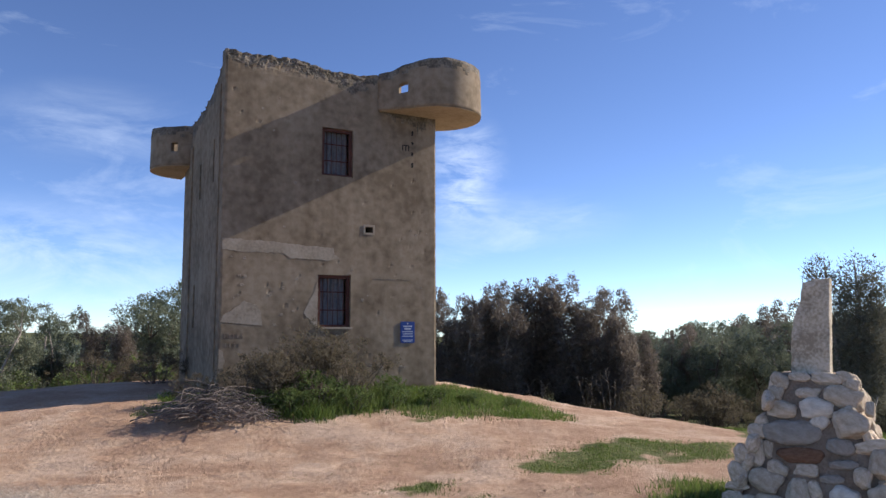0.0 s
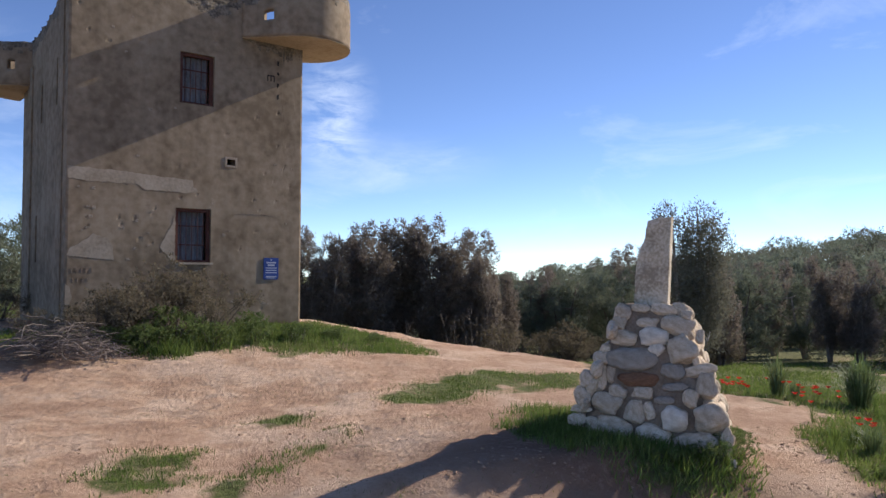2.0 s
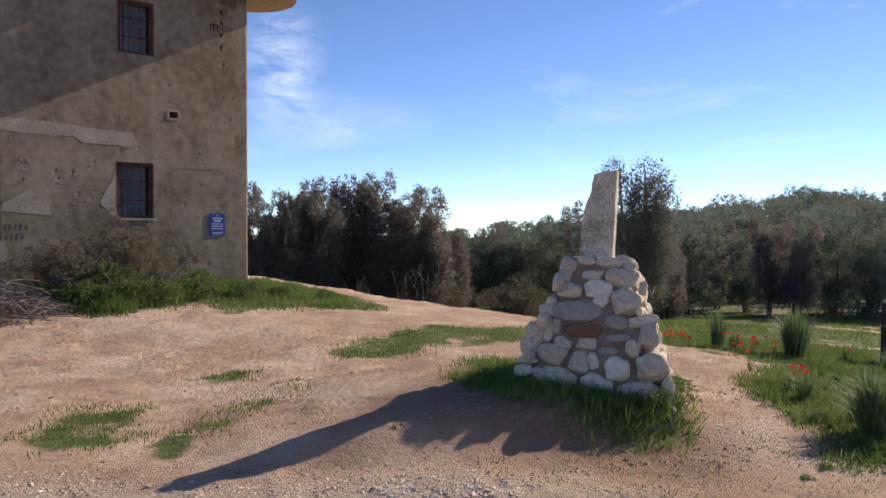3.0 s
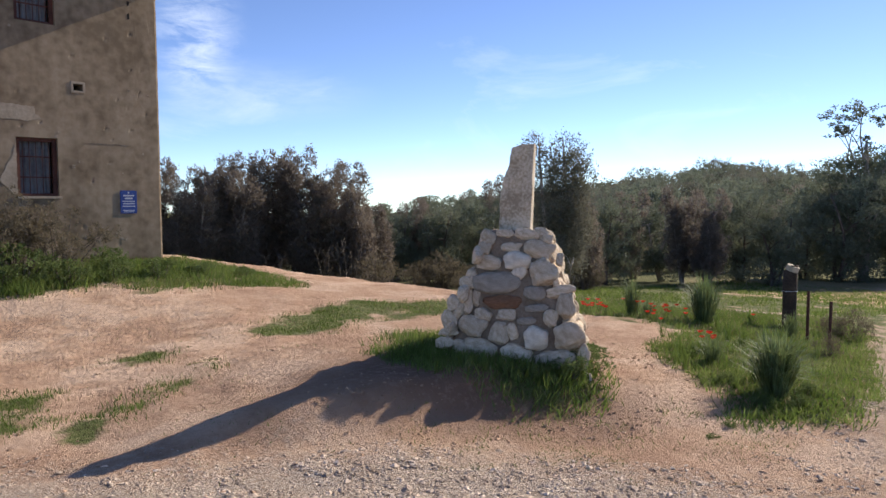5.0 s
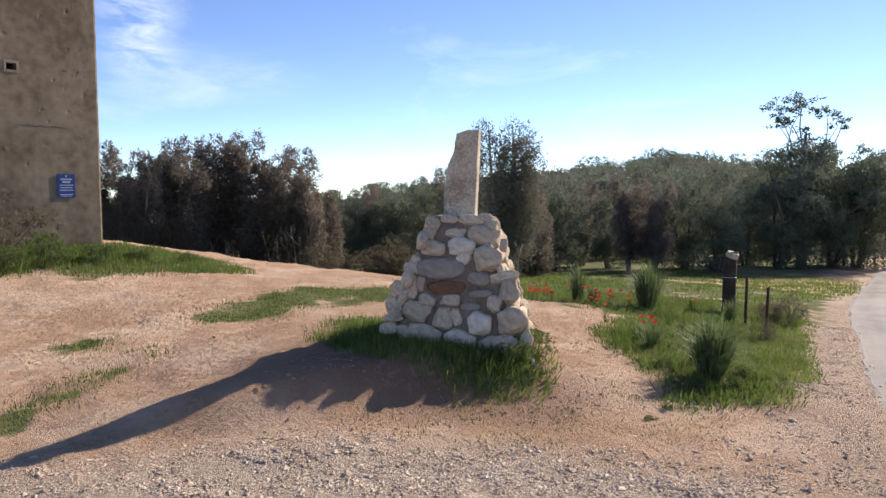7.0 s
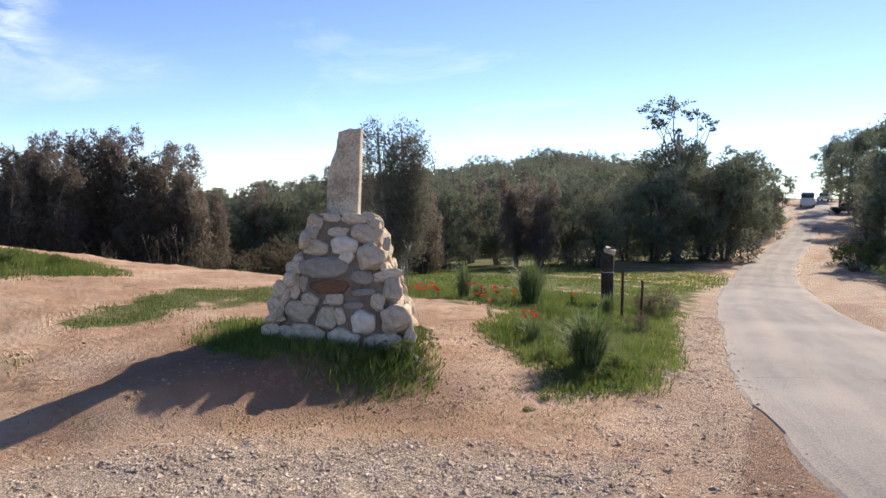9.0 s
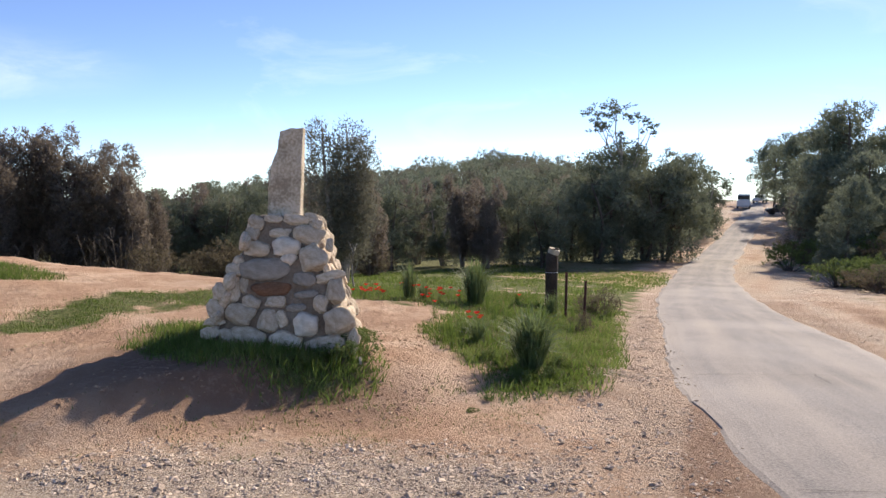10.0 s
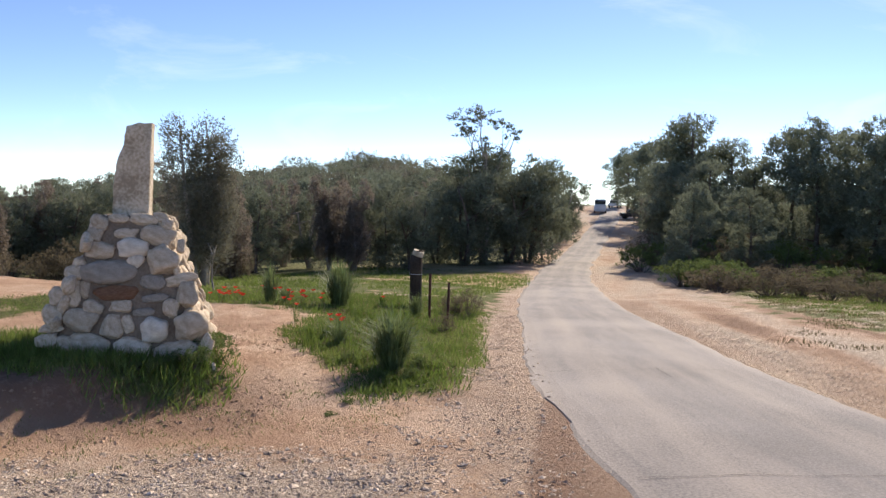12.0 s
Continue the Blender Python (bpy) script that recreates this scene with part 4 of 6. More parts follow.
def cairn_core():
    bm = bmesh.new()
    rows = []
    for j in range(30):
        z = -0.1 + (MTOP - MZ + 0.08) * j / 29
        w = half_width(max(z, 0)) - 0.03
        ring = []
        for i in range(64):
            a = 2 * math.pi * (i + 0.5) / 64
            c, s = math.cos(a), math.sin(a)
            k = w / max(abs(c), abs(s)) ** 0.86
            k += 0.035 * noise.noise((c * 4, s * 4, z * 5))
            ring.append(bm.verts.new((c * k, s * k, z)))
        rows.append(ring)
    for a, b in zip(rows, rows[1:]):
        for i in range(64):
            bm.faces.new((a[i], a[(i + 1) % 64], b[(i + 1) % 64], b[i])).smooth = True
    bm.faces.new(rows[-1])
    bm.faces.new(list(reversed(rows[0])))
    part("mortar_core", bm, MORTAR, cairn, "rough grey mortar filling")


cairn_core()
PEBBLE_SHAPES = []
for s in range(9):
    bm = bmesh.new()
    bmesh.ops.create_icosphere(bm, subdivisions=3, radius=1)
    for v in bm.verts:
        d = v.co.normalized()
        k = 1 + 0.3 * noise.noise(d * 1.2 + Vector((s * 7, 0, 0))) + 0.1 * noise.noise(d * 2.6 + Vector((0, s * 5, 0))) + 0.035 * noise.noise(d * 7 + Vector((0, s * 3, 1)))
        p = Vector([math.copysign(abs(c) ** (0.7 + 0.05 * (s % 4)), c) for c in d]) * k
        v.co = p * 0.94
    for f in bm.faces:
        f.smooth = True
    me = bpy.data.meshes.new("stone")
    bm.to_mesh(me)
    bm.free()
    me.materials.append(STONE)
    PEBBLE_SHAPES.append(me)


def recoloured(shape, material):
    me = PEBBLE_SHAPES[shape].copy()
    me.materials[0] = material
    return me


RED_SHAPE, PALE_SHAPE, GREY_SHAPE = recoloured(2, STONE_RED), recoloured(5, STONE_PALE), recoloured(7, STONE_GREY)


def cairn_stone(side, u, z, w, h, tilt, rnd, shape=None):
    """A stone set in one face of the cairn: u along the face, z above the foot, width, height, tilt."""
    out = half_width(z)
    ob = new("stone", shape or PEBBLE_SHAPES[rnd.randrange(9)])
    ob.parent = cairn
    d = min(w, h) * rnd.uniform(0.3, 0.4)
    ob.matrix_local = pose(0, 0, 0, 0, 0, 90 * side) @ pose(u, -out + 0.035, z, -18, tilt, rnd.uniform(-8, 8)) @ Matrix.Diagonal((w * 0.53, d, h * 0.53, 1))
    return ob


rnd = random.Random(4)


def course(*stones):
    """One course of the front face: along, height, width, height, tilt, and the shape where it is set."""
    for stone in stones:
        cairn_stone(0, *stone[:5], rnd, *stone[5:])


course((-0.25, 1.37, 0.16, 0.15, 0), (-0.09, 1.41, 0.17, 0.09, 5), (0.12, 1.40, 0.24, 0.11, 6), (0.27, 1.42, 0.14, 0.09, 0), (0.33, 1.35, 0.10, 0.11, 0))
course((-0.02, 1.27, 0.19, 0.10, -3), (-0.28, 1.26, 0.13, 0.14, 0), (0.25, 1.25, 0.28, 0.19, 8))
course((-0.23, 1.13, 0.26, 0.16, 6), (0.05, 1.15, 0.28, 0.19, 0, PALE_SHAPE), (0.08, 1.05, 0.14, 0.16, 40, PALE_SHAPE), (0.30, 1.04, 0.27, 0.26, -25), (0.45, 1.16, 0.08, 0.13, 0))
course((-0.16, 0.94, 0.44, 0.23, 2, GREY_SHAPE), (-0.43, 0.93, 0.15, 0.14, -10), (0.22, 0.85, 0.20, 0.15, 14, GREY_SHAPE), (0.46, 0.87, 0.28, 0.11, -15))
course((-0.08, 0.76, 0.36, 0.14, 0, RED_SHAPE), (-0.43, 0.75, 0.13, 0.24, 6), (-0.34, 0.79, 0.08, 0.16, 0), (-0.55, 0.74, 0.15, 0.17, 0))
course((0.52, 0.74, 0.19, 0.24, 0), (0.24, 0.71, 0.21, 0.08, -4, GREY_SHAPE), (-0.26, 0.64, 0.18, 0.13, 16), (-0.04, 0.64, 0.20, 0.11, -3))
course((0.15, 0.59, 0.17, 0.08, 0, GREY_SHAPE), (0.38, 0.62, 0.13, 0.17, 0), (-0.59, 0.58, 0.17, 0.18, 0), (-0.36, 0.53, 0.26, 0.20, 9))
course((-0.10, 0.47, 0.18, 0.22, 8), (0.02, 0.50, 0.11, 0.18, -28), (0.25, 0.44, 0.24, 0.23, 0, PALE_SHAPE), (0.55, 0.47, 0.28, 0.26, -12))
course((-0.59, 0.47, 0.20, 0.08, -4), (-0.63, 0.37, 0.17, 0.13, 0), (-0.28, 0.33, 0.34, 0.20, 14), (-0.47, 0.34, 0.16, 0.13, 0))
course((0.07, 0.28, 0.32, 0.21, 5), (0.42, 0.25, 0.36, 0.20, -4), (0.68, 0.27, 0.13, 0.26, 14))
course((-0.50, 0.20, 0.26, 0.15, 0), (-0.20, 0.16, 0.28, 0.15, 0), (0.17, 0.11, 0.28, 0.14, 0), (0.53, 0.09, 0.24, 0.14, 0), (0.70, 0.10, 0.14, 0.13, 0))
for side in (1, 2, 3):
    z = 0.1
    while z < 1.42:
        h = rnd.uniform(0.14, 0.2)
        half = half_width(z)
        u = -half + 0.06
        while u < half - 0.03:
            w = rnd.uniform(0.14, 0.28)
            cairn_stone(side, u + w / 2 - 0.03, z + rnd.uniform(-0.03, 0.03), w * 0.97, h * rnd.uniform(0.85, 1.1), rnd.uniform(-20, 20), rnd)
            u += w
        z += h * 0.93


def build_pillar():
    """A worn, slightly leaning limestone slab, straight along one edge and bowed along the other."""
    pillar = thing("stone_pillar", MX - 0.01, MY, MTOP, -33.0, label="upright weathered limestone slab on top of the cairn", category="monument")
    bm = bmesh.new()
    rows = []
    n = 22
    for j in range(n + 1):
        f = j / n
        z = -0.03 + 0.86 * f
        left = float(np.interp(f, (0, 0.2, 0.45, 0.6, 0.75, 1), (-0.165, -0.16, -0.15, -0.115, -0.07, -0.04)))
        right = float(np.interp(f, (0, 1), (0.155, 0.19)))
        dep = 0.115 - 0.02 * f
        ring = []
        for k in range(48):
            a = k / 48 * 4
            e, t = int(a), a - int(a)
            x = (left + (right - left) * t, right, right + (left - right) * t, left)[e]
            y = (-dep, -dep + 2 * dep * t, dep, dep - 2 * dep * t)[e]
            soft = 0.012 * (1 - min(1, 8 * min(t, 1 - t)))
            cx = (left + right) / 2
            x, y = x + (cx - x) * soft * 4, y * (1 - soft * 5)
            worn = 0.016 if x < cx else 0.005
            x += worn * noise.noise((z * 7, y * 8, 1)) + worn * 0.6 * noise.noise((z * 19, y * 15, 2))
            y += 0.012 * noise.noise((x * 9, z * 9, 5))
            zz = z
            if f > 0.9:
                zz += 0.02 * noise.noise((x * 12, y * 12, 0)) - 0.035 * max(0, (cx - x) / 0.12) * (f - 0.9) * 10
            ring.append(bm.verts.new((x, y, zz)))
        rows.append(ring)
    for a, b in zip(rows, rows[1:]):
        for i in range(48):
            bm.faces.new((a[i], a[(i + 1) % 48], b[(i + 1) % 48], b[i]))
    bm.faces.new(rows[-1])
    bm.faces.new(list(reversed(rows[0])))
    part("slab", bm, STELE, pillar)


build_pillar()


# ---- trees and shrubs ----
def crown_tris(lobes, leaves, size, rng, flat=1.0, slim=0.55, lift=0.0):
    """Leaf triangles gathered in clumps inside lobes (x, y, z, rx, ry, rz), thinner towards the rim."""
    lobes = np.asarray(lobes, dtype=float)
    vol = np.prod(lobes[:, 3:], axis=1) ** 0.75
    pick = rng.choice(len(lobes), size=max(8, leaves // 14), p=vol / vol.sum())
    d = rng.normal(size=(len(pick), 3))
    d /= np.linalg.norm(d, axis=1, keepdims=True)
    d *= rng.uniform(0.2, 1.0, size=(len(pick), 1)) ** 0.33
    clumps = lobes[pick, :3] + d * lobes[pick, 3:]
    own = rng.integers(0, len(clumps), leaves)
    spread = np.cbrt(np.prod(lobes[pick, 3:], axis=1))[own][:, None] * 0.155
    centre = clumps[own] + rng.normal(size=(leaves, 3)) * spread * np.array((1, 1, flat))
    a = rng.normal(size=(leaves, 3)) + np.array((0, 0, lift)) + lift * (centre - lobes[pick, :3][own]) / lobes[pick, 3:][own]
    a /= np.linalg.norm(a, axis=1, keepdims=True)
    b = np.cross(a, rng.normal(size=(leaves, 3)))
    b /= np.linalg.norm(b, axis=1, keepdims=True)
    s = size * rng.uniform(0.6, 1.4, size=(leaves, 1))
    return np.stack([centre + a * s, centre - a * s * 0.5 + b * s * slim, centre - a * s * 0.5 - b * s * slim], axis=1)


def limb(v, f, a, b, r0, r1, rnd, bend=0.12, n=5, sides=6):
    a, b = Vector(a), Vector(b)
    length = (b - a).length
    off = Vector((rnd.uniform(-1, 1), rnd.uniform(-1, 1), rnd.uniform(-0.4, 0.4))) * bend * length
    path = [a.lerp(b, i / n) + off * math.sin(math.pi * i / n) for i in range(n + 1)]
    tube(v, f, path, [r0 + (r1 - r0) * i / n for i in range(n + 1)], sides)
    return path


def make_tree(kind, seed):
    """One tree at the origin, as a thing with trunk and crown: the first of its kind, to be copied."""
    rnd, rng = random.Random(seed), np.random.default_rng(seed)
    v, f, lobes = [], [], []
    leaf, bark, size, leaves, flat, slim, lift = LEAF_BROWN, BARK, 0.10, 5200, 1.2, 0.4, 0.6
    if kind == "casuarina":
        h = 6.0
        stems = rnd.randint(3, 5)
        for i in range(stems):
            a = 2 * math.pi * i / stems + rnd.uniform(-0.4, 0.4)
            lean = rnd.uniform(0.5, 1.25)
            top = (math.cos(a) * lean, math.sin(a) * lean, h * rnd.uniform(0.72, 1.0))
            path = limb(v, f, (0.1 * math.cos(a), 0.1 * math.sin(a), -0.3), top, 0.1, 0.02, rnd)
            for t in (0.28, 0.4, 0.52, 0.64, 0.76, 0.87, 0.96):
                p = path[min(5, int(t * 5))].lerp(path[min(5, int(t * 5) + 1)], t * 5 % 1)
                w = 0.85 * (1.12 - t) + 0.45
                lobes.append((p.x + rnd.uniform(-0.3, 0.3), p.y + rnd.uniform(-0.3, 0.3), p.z + 0.15, w * rnd.uniform(0.55, 0.8), w * rnd.uniform(0.55, 0.8), rnd.uniform(0.6, 0.85)))
                q = (p.x + rnd.uniform(-0.7, 0.7), p.y + rnd.uniform(-0.7, 0.7), p.z + rnd.uniform(0.2, 0.7))
                limb(v, f, p, q, 0.03, 0.01, rnd, 0.2, 3, 4)
        leaves, size, flat, slim, lift = 28000, 0.078, 1.25, 0.32, 0.7
    elif kind == "cypressy":
        h = 6.0
        leaf = LEAF_CASUARINA
        for dx, top in ((-0.6, 0.93), (0.2, 0.94), (0.62, 0.86), (0.3, 0.75)):
            path = limb(v, f, (dx * 0.2, 0, -0.3), (dx * 1.0, rnd.uniform(-0.3, 0.3), h * top), 0.11, 0.015, rnd, 0.05)
            for t in (0.34, 0.48, 0.6, 0.72, 0.83, 0.93):
                p = path[min(5, int(t * 5))].lerp(path[min(5, int(t * 5) + 1)], t * 5 % 1)
                w = float(np.interp(t, (0.3, 0.5, 0.8, 1), (0.8, 0.9, 0.66, 0.4)))
                lobes.append((p.x + rnd.uniform(-0.2, 0.2), p.y + rnd.uniform(-0.2, 0.2), p.z, w * rnd.uniform(0.7, 1), w, rnd.uniform(0.5, 0.7)))
        leaves, size, flat, slim, lift = 36000, 0.055, 1.4, 0.3, 1.0
    elif kind == "pine":
        h, leaf, size, leaves, flat = 8.0, LEAF_PINE, 0.13, 14000, 0.75
        slim = 0.25
        path = limb(v, f, (0, 0, -0.4), (rnd.uniform(-0.5, 0.5), rnd.uniform(-0.5, 0.5), h * 0.9), 0.17, 0.04, rnd, 0.05)
        for i in range(17):
            t = 0.16 + 0.82 * i / 16
            p = path[min(5, int(t * 5))].lerp(path[min(5, int(t * 5) + 1)], t * 5 % 1)
            a = rnd.uniform(0, 6.28)
            reach = float(np.interp(t, (0.16, 0.4, 0.75, 1), (1.7, 2.2, 1.8, 0.5))) * rnd.uniform(0.5, 1)
            q = (p.x + math.cos(a) * reach, p.y + math.sin(a) * reach, p.z + 0.4)
            limb(v, f, p, q, 0.05, 0.015, rnd, 0.15, 3, 5)
            lobes.append((*q, rnd.uniform(0.8, 1.3), rnd.uniform(0.8, 1.3), rnd.uniform(0.5, 0.8)))
    elif kind == "gum":
        h, leaf, bark, size, leaves, flat = 10.0, LEAF_GREEN, BARK, 0.09, 5600, 0.95
        path = limb(v, f, (0, 0, -0.4), (0.3, 0.2, h * 0.8), 0.2, 0.07, rnd, 0.04)
        for x, y, z, w in ((-1.3, 0.2, 9.6, 0.55), (-0.4, -0.3, 10.0, 0.6), (-0.1, 0.1, 9.4, 0.5), (1.6, 0.3, 9.35, 0.5), (2.2, 0, 9.1, 0.5), (-0.9, 0.5, 8.6, 0.5), (0.1, 0.2, 8.1, 0.4), (1.6, -0.2, 8.5, 0.4), (-1.6, -0.3, 8.9, 0.35),
                           (0.3, 0, 7.2, 0.9), (-0.6, 0.4, 6.4, 1.0), (1.0, 0.3, 6.2, 1.0), (0.2, -0.5, 5.2, 1.1)):
            p = path[min(5, max(2, int(z / h * 5) - 1))]
            limb(v, f, p, (x, y, z), 0.05, 0.012, rnd, 0.15, 4, 5)
            lobes.append((x, y, z, w, w, w * 0.72))
    elif kind == "broadleaf":
        h, leaf, size, leaves, flat = 5.0, LEAF_GREEN, 0.08, 16000, 0.9
        slim = 0.32
        for i in range(3):
            a = 2.1 * i + rnd.uniform(-0.3, 0.3)
            path = limb(v, f, (0.08 * math.cos(a), 0.08 * math.sin(a), -0.3), (math.cos(a) * 0.9, math.sin(a) * 0.9, h * 0.75), 0.1, 0.03, rnd, 0.1)
            for k in range(9):
                p = path[rnd.randint(1, 5)]
                q = (p.x + rnd.uniform(-1.2, 1.2), p.y + rnd.uniform(-1.2, 1.2), min(h * 0.95, p.z + rnd.uniform(-0.2, 1.2)))
                limb(v, f, p, q, 0.035, 0.01, rnd, 0.15, 3, 4)
                lobes.append((*q, rnd.uniform(0.5, 0.85), rnd.uniform(0.5, 0.85), rnd.uniform(0.4, 0.65)))
    else:  # shrub
        h, size, leaves, leaf = 1.6, 0.05, 3200, LEAF_RUST if kind == "dry_shrub" else LEAF_WEED
        slim = 0.25 if kind == "dry_shrub" else 0.45
        for i in range(26):
            a, lean = rnd.uniform(0, 6.28), rnd.uniform(0.2, 1.05)
            q = (math.cos(a) * lean, math.sin(a) * lean, h * rnd.uniform(0.35, 0.95) * (1.15 - 0.45 * lean))
            limb(v, f, (0.1 * math.cos(a), 0.1 * math.sin(a), -0.1), q, 0.02, 0.006, rnd, 0.1, 4, 4)
            lobes.append((*q, rnd.uniform(0.2, 0.4), rnd.uniform(0.2, 0.4), rnd.uniform(0.15, 0.32)))
    names = {"casuarina": "casuarina_tree", "cypressy": "casuarina_tree", "pine": "pine_tree", "gum": "eucalyptus_tree", "broadleaf": "broadleaf_tree"}
    ob = new(names.get(kind, "shrub"))
    part_name = "trunk" if kind in names else "stem"
    raw(part_name, v, f, PALEBARK if seed % 3 == 0 and kind in names else bark, ob, True)
    shards("crown" if kind in names else "leaves", crown_tris(lobes, leaves, size, rng, flat, slim, lift), leaf, ob)
    return ob


STOCK = {}
LABELS = {
    "casuarina": ("dark brownish many-stemmed tree with feathery crown", "tree", "trees in the valley"),
    "cypressy": ("tall dark feathery tree with pointed tops", "tree", "trees in the valley"),
    "pine": ("dark green pine with broad rounded crown", "tree", "pines along the road"),
    "gum": ("tall thin eucalyptus with sparse leaf tufts on top", "tree", "trees in the valley"),
    "broadleaf": ("dull green bushy tree among the woods", "tree", "trees in the valley"),
    "shrub": ("low green leafy bush on the ground", "shrub", "bushes"),
    "dry_shrub": ("dry rust-brown bush on the ground", "shrub", "bushes"),
}
PICK = random.Random(11)


def plant(kind, x, y, height, spread=1.0, variants=4):
    """Sets a tree of that kind; height in metres."""
    native = {"casuarina": 6.0, "cypressy": 6.0, "pine": 8.0, "gum": 10.0, "broadleaf": 5.0}.get(kind, 1.6)
    key = (kind, PICK.randrange(variants))
    s = height / native
    m = pose(x, y, at(x, y) - 0.05, 0, 0, 0 if kind in ("gum", "cypressy") else PICK.uniform(0, 360))
    if key not in STOCK:
        ob = make_tree(kind, 10 * len(kind) + key[1])
        lab, cat, grp = LABELS[kind]
        STOCK[key] = tagged(ob, label=lab, category=cat, group=grp)
        made = ob
    else:
        made = copy_thing(STOCK[key], m)
    made.matrix_basis = m @ Matrix.Diagonal((s * spread, s * spread, s, 1))
    return made


def bearing(az, dist):
    return math.sin(radians(az)) * dist, math.cos(radians(az)) * dist


# the brown belt behind the crest: bearing, distance, height, spread
for az, d, h, s in ((-1.0, 36, 5.2, 0.9), (1.2, 35, 5.0, 1.0), (3.2, 37, 5.6, 1.0), (5.0, 36, 5.7, 1.0), (7.2, 38, 6.7, 1.0), (9.0, 37, 6.3, 1.0), (10.8, 38, 5.7, 0.9), (12.6, 37, 5.7, 0.95), (14.4, 38, 4.4, 1.0), (6.2, 41, 5.5, 1.1), (11.5, 42, 5.5, 1.1), (2.2, 41, 5.0, 1.1)):
    plant("casuarina", *bearing(az, d), h * 1.03, s * 1.0)
# greener woods between belt and pillar
for az, d, h in ((16, 46, 4.3), (17.8, 48, 4.7), (19.6, 46, 4.4), (21.2, 50, 4.8), (23, 48, 4.5), (24.6, 44, 4.6), (15, 52, 4.6), (18.6, 55, 5.2), (22.2, 58, 6), (25, 60, 6.6)):
    plant("broadleaf" if PICK.random() < 0.6 else "casuarina", *bearing(az, d), h * 1.1)
plant("cypressy", *bearing(28.4, 27), 6.0, 1.2)
# trees beyond the flower field
for az, d, h, k in ((30.5, 34, 4.6, "casuarina"), (32, 44, 5.0, "broadleaf"), (34, 50, 5.4, "casuarina"), (36, 47, 4.6, "broadleaf"), (37.5, 44, 5.0, "casuarina"), (39.2, 43, 4.9, "casuarina"), (41.5, 47, 5.4, "broadleaf"), (43.5, 44, 4.9, "broadleaf"), (45.5, 52, 5.8, "broadleaf"), (35, 60, 5.0, "pine"), (38.5, 62, 5.6, "pine"), (42, 60, 5.8, "pine"), (46, 62, 6.4, "pine"), (31.5, 58, 4.6, "pine")):
    plant(k, *bearing(az, d), h)
plant("gum", *bearing(48.9, 52), 10.4, 1.5, 1)
for az, d, h, k in ((47.4, 50, 6.9, "broadleaf"), (49.2, 53, 7.3, "broadleaf"), (50.8, 54, 7.6, "broadleaf"), (52.3, 56, 7.6, "broadleaf"), (53.4, 60, 7.6, "pine"), (54.0, 78, 7.0, "pine"), (54.6, 84, 7.2, "broadleaf"), (55.2, 96, 6.5, "broadleaf")):
    plant(k, *bearing(az, d), h)
# the pines beside the road
for az, d, h in ((58.7, 150, 9.5), (59.4, 128, 10.5), (60.4, 112, 11), (61.4, 100, 11), (62.4, 90, 10.4), (62.6, 66, 10.2), (64.2, 62, 11.2), (65.4, 54, 7.2), (66.8, 62, 9.4), (68.6, 58, 7.6), (70.2, 60, 9.6), (72, 56, 9.8), (73.6, 58, 9.4), (75.2, 54, 9.4), (76.8, 52, 9), (78.5, 54, 9.2), (81, 52, 9), (64.0, 45, 5.2), (67.8, 47, 5.0)):
    plant("pine", *bearing(az, d), h * 1.03)


def bare_tree(az, d, height, stems, seed):
    """A leafless pale-stemmed young tree, forked from the ground."""
    x, y = bearing(az, d)
    r = random.Random(seed)
    ob = thing("bare_sapling", x, y, at(x, y) - 0.05, r.uniform(0, 360), label="leafless thin-stemmed young tree at the edge of the woods", category="tree", group="bare saplings")
    for i in range(stems):
        a = 2 * math.pi * i / stems + r.uniform(-0.5, 0.5)
        lean = height * r.uniform(0.08, 0.32) if stems > 1 else 0.06
        v, f = [], []
        path = limb(v, f, (0.04 * math.cos(a), 0.04 * math.sin(a), -0.2), (lean * math.cos(a), lean * math.sin(a), height * r.uniform(0.75, 1.0)), 0.032, 0.01, r, 0.08)
        for k in (2, 3, 3, 4, 4):
            q = path[k] + Vector((r.uniform(-1, 1), r.uniform(-1, 1), r.uniform(0.6, 1.3))) * height * 0.2
            limb(v, f, path[k], q, 0.016, 0.005, r, 0.15, 3, 4)
        raw("stem", v, f, PALEBARK if stems == 1 else BARK, ob, True)


bare_tree(29.5, 20.5, 1.7, 1, 2)
bare_tree(12.3, 33.5, 2.6, 4, 3)
bare_tree(11.0, 34, 2.2, 3, 4)
bare_tree(7.3, 33.5, 2.0, 3, 6)
# left of the tower
for az, d, h, k in ((-32, 27, 3.6, "broadleaf"), (-29.5, 25, 3.2, "broadleaf"), (-27.5, 30, 3.3, "broadleaf"), (-24, 28, 2.9, "casuarina"), (-22.3, 26, 2.7, "casuarina"), (-20.6, 29, 3.9, "broadleaf"), (-18.9, 31, 4.4, "broadleaf"), (-35, 30, 4, "broadleaf")):
    plant(k, *bearing(az, d), h)

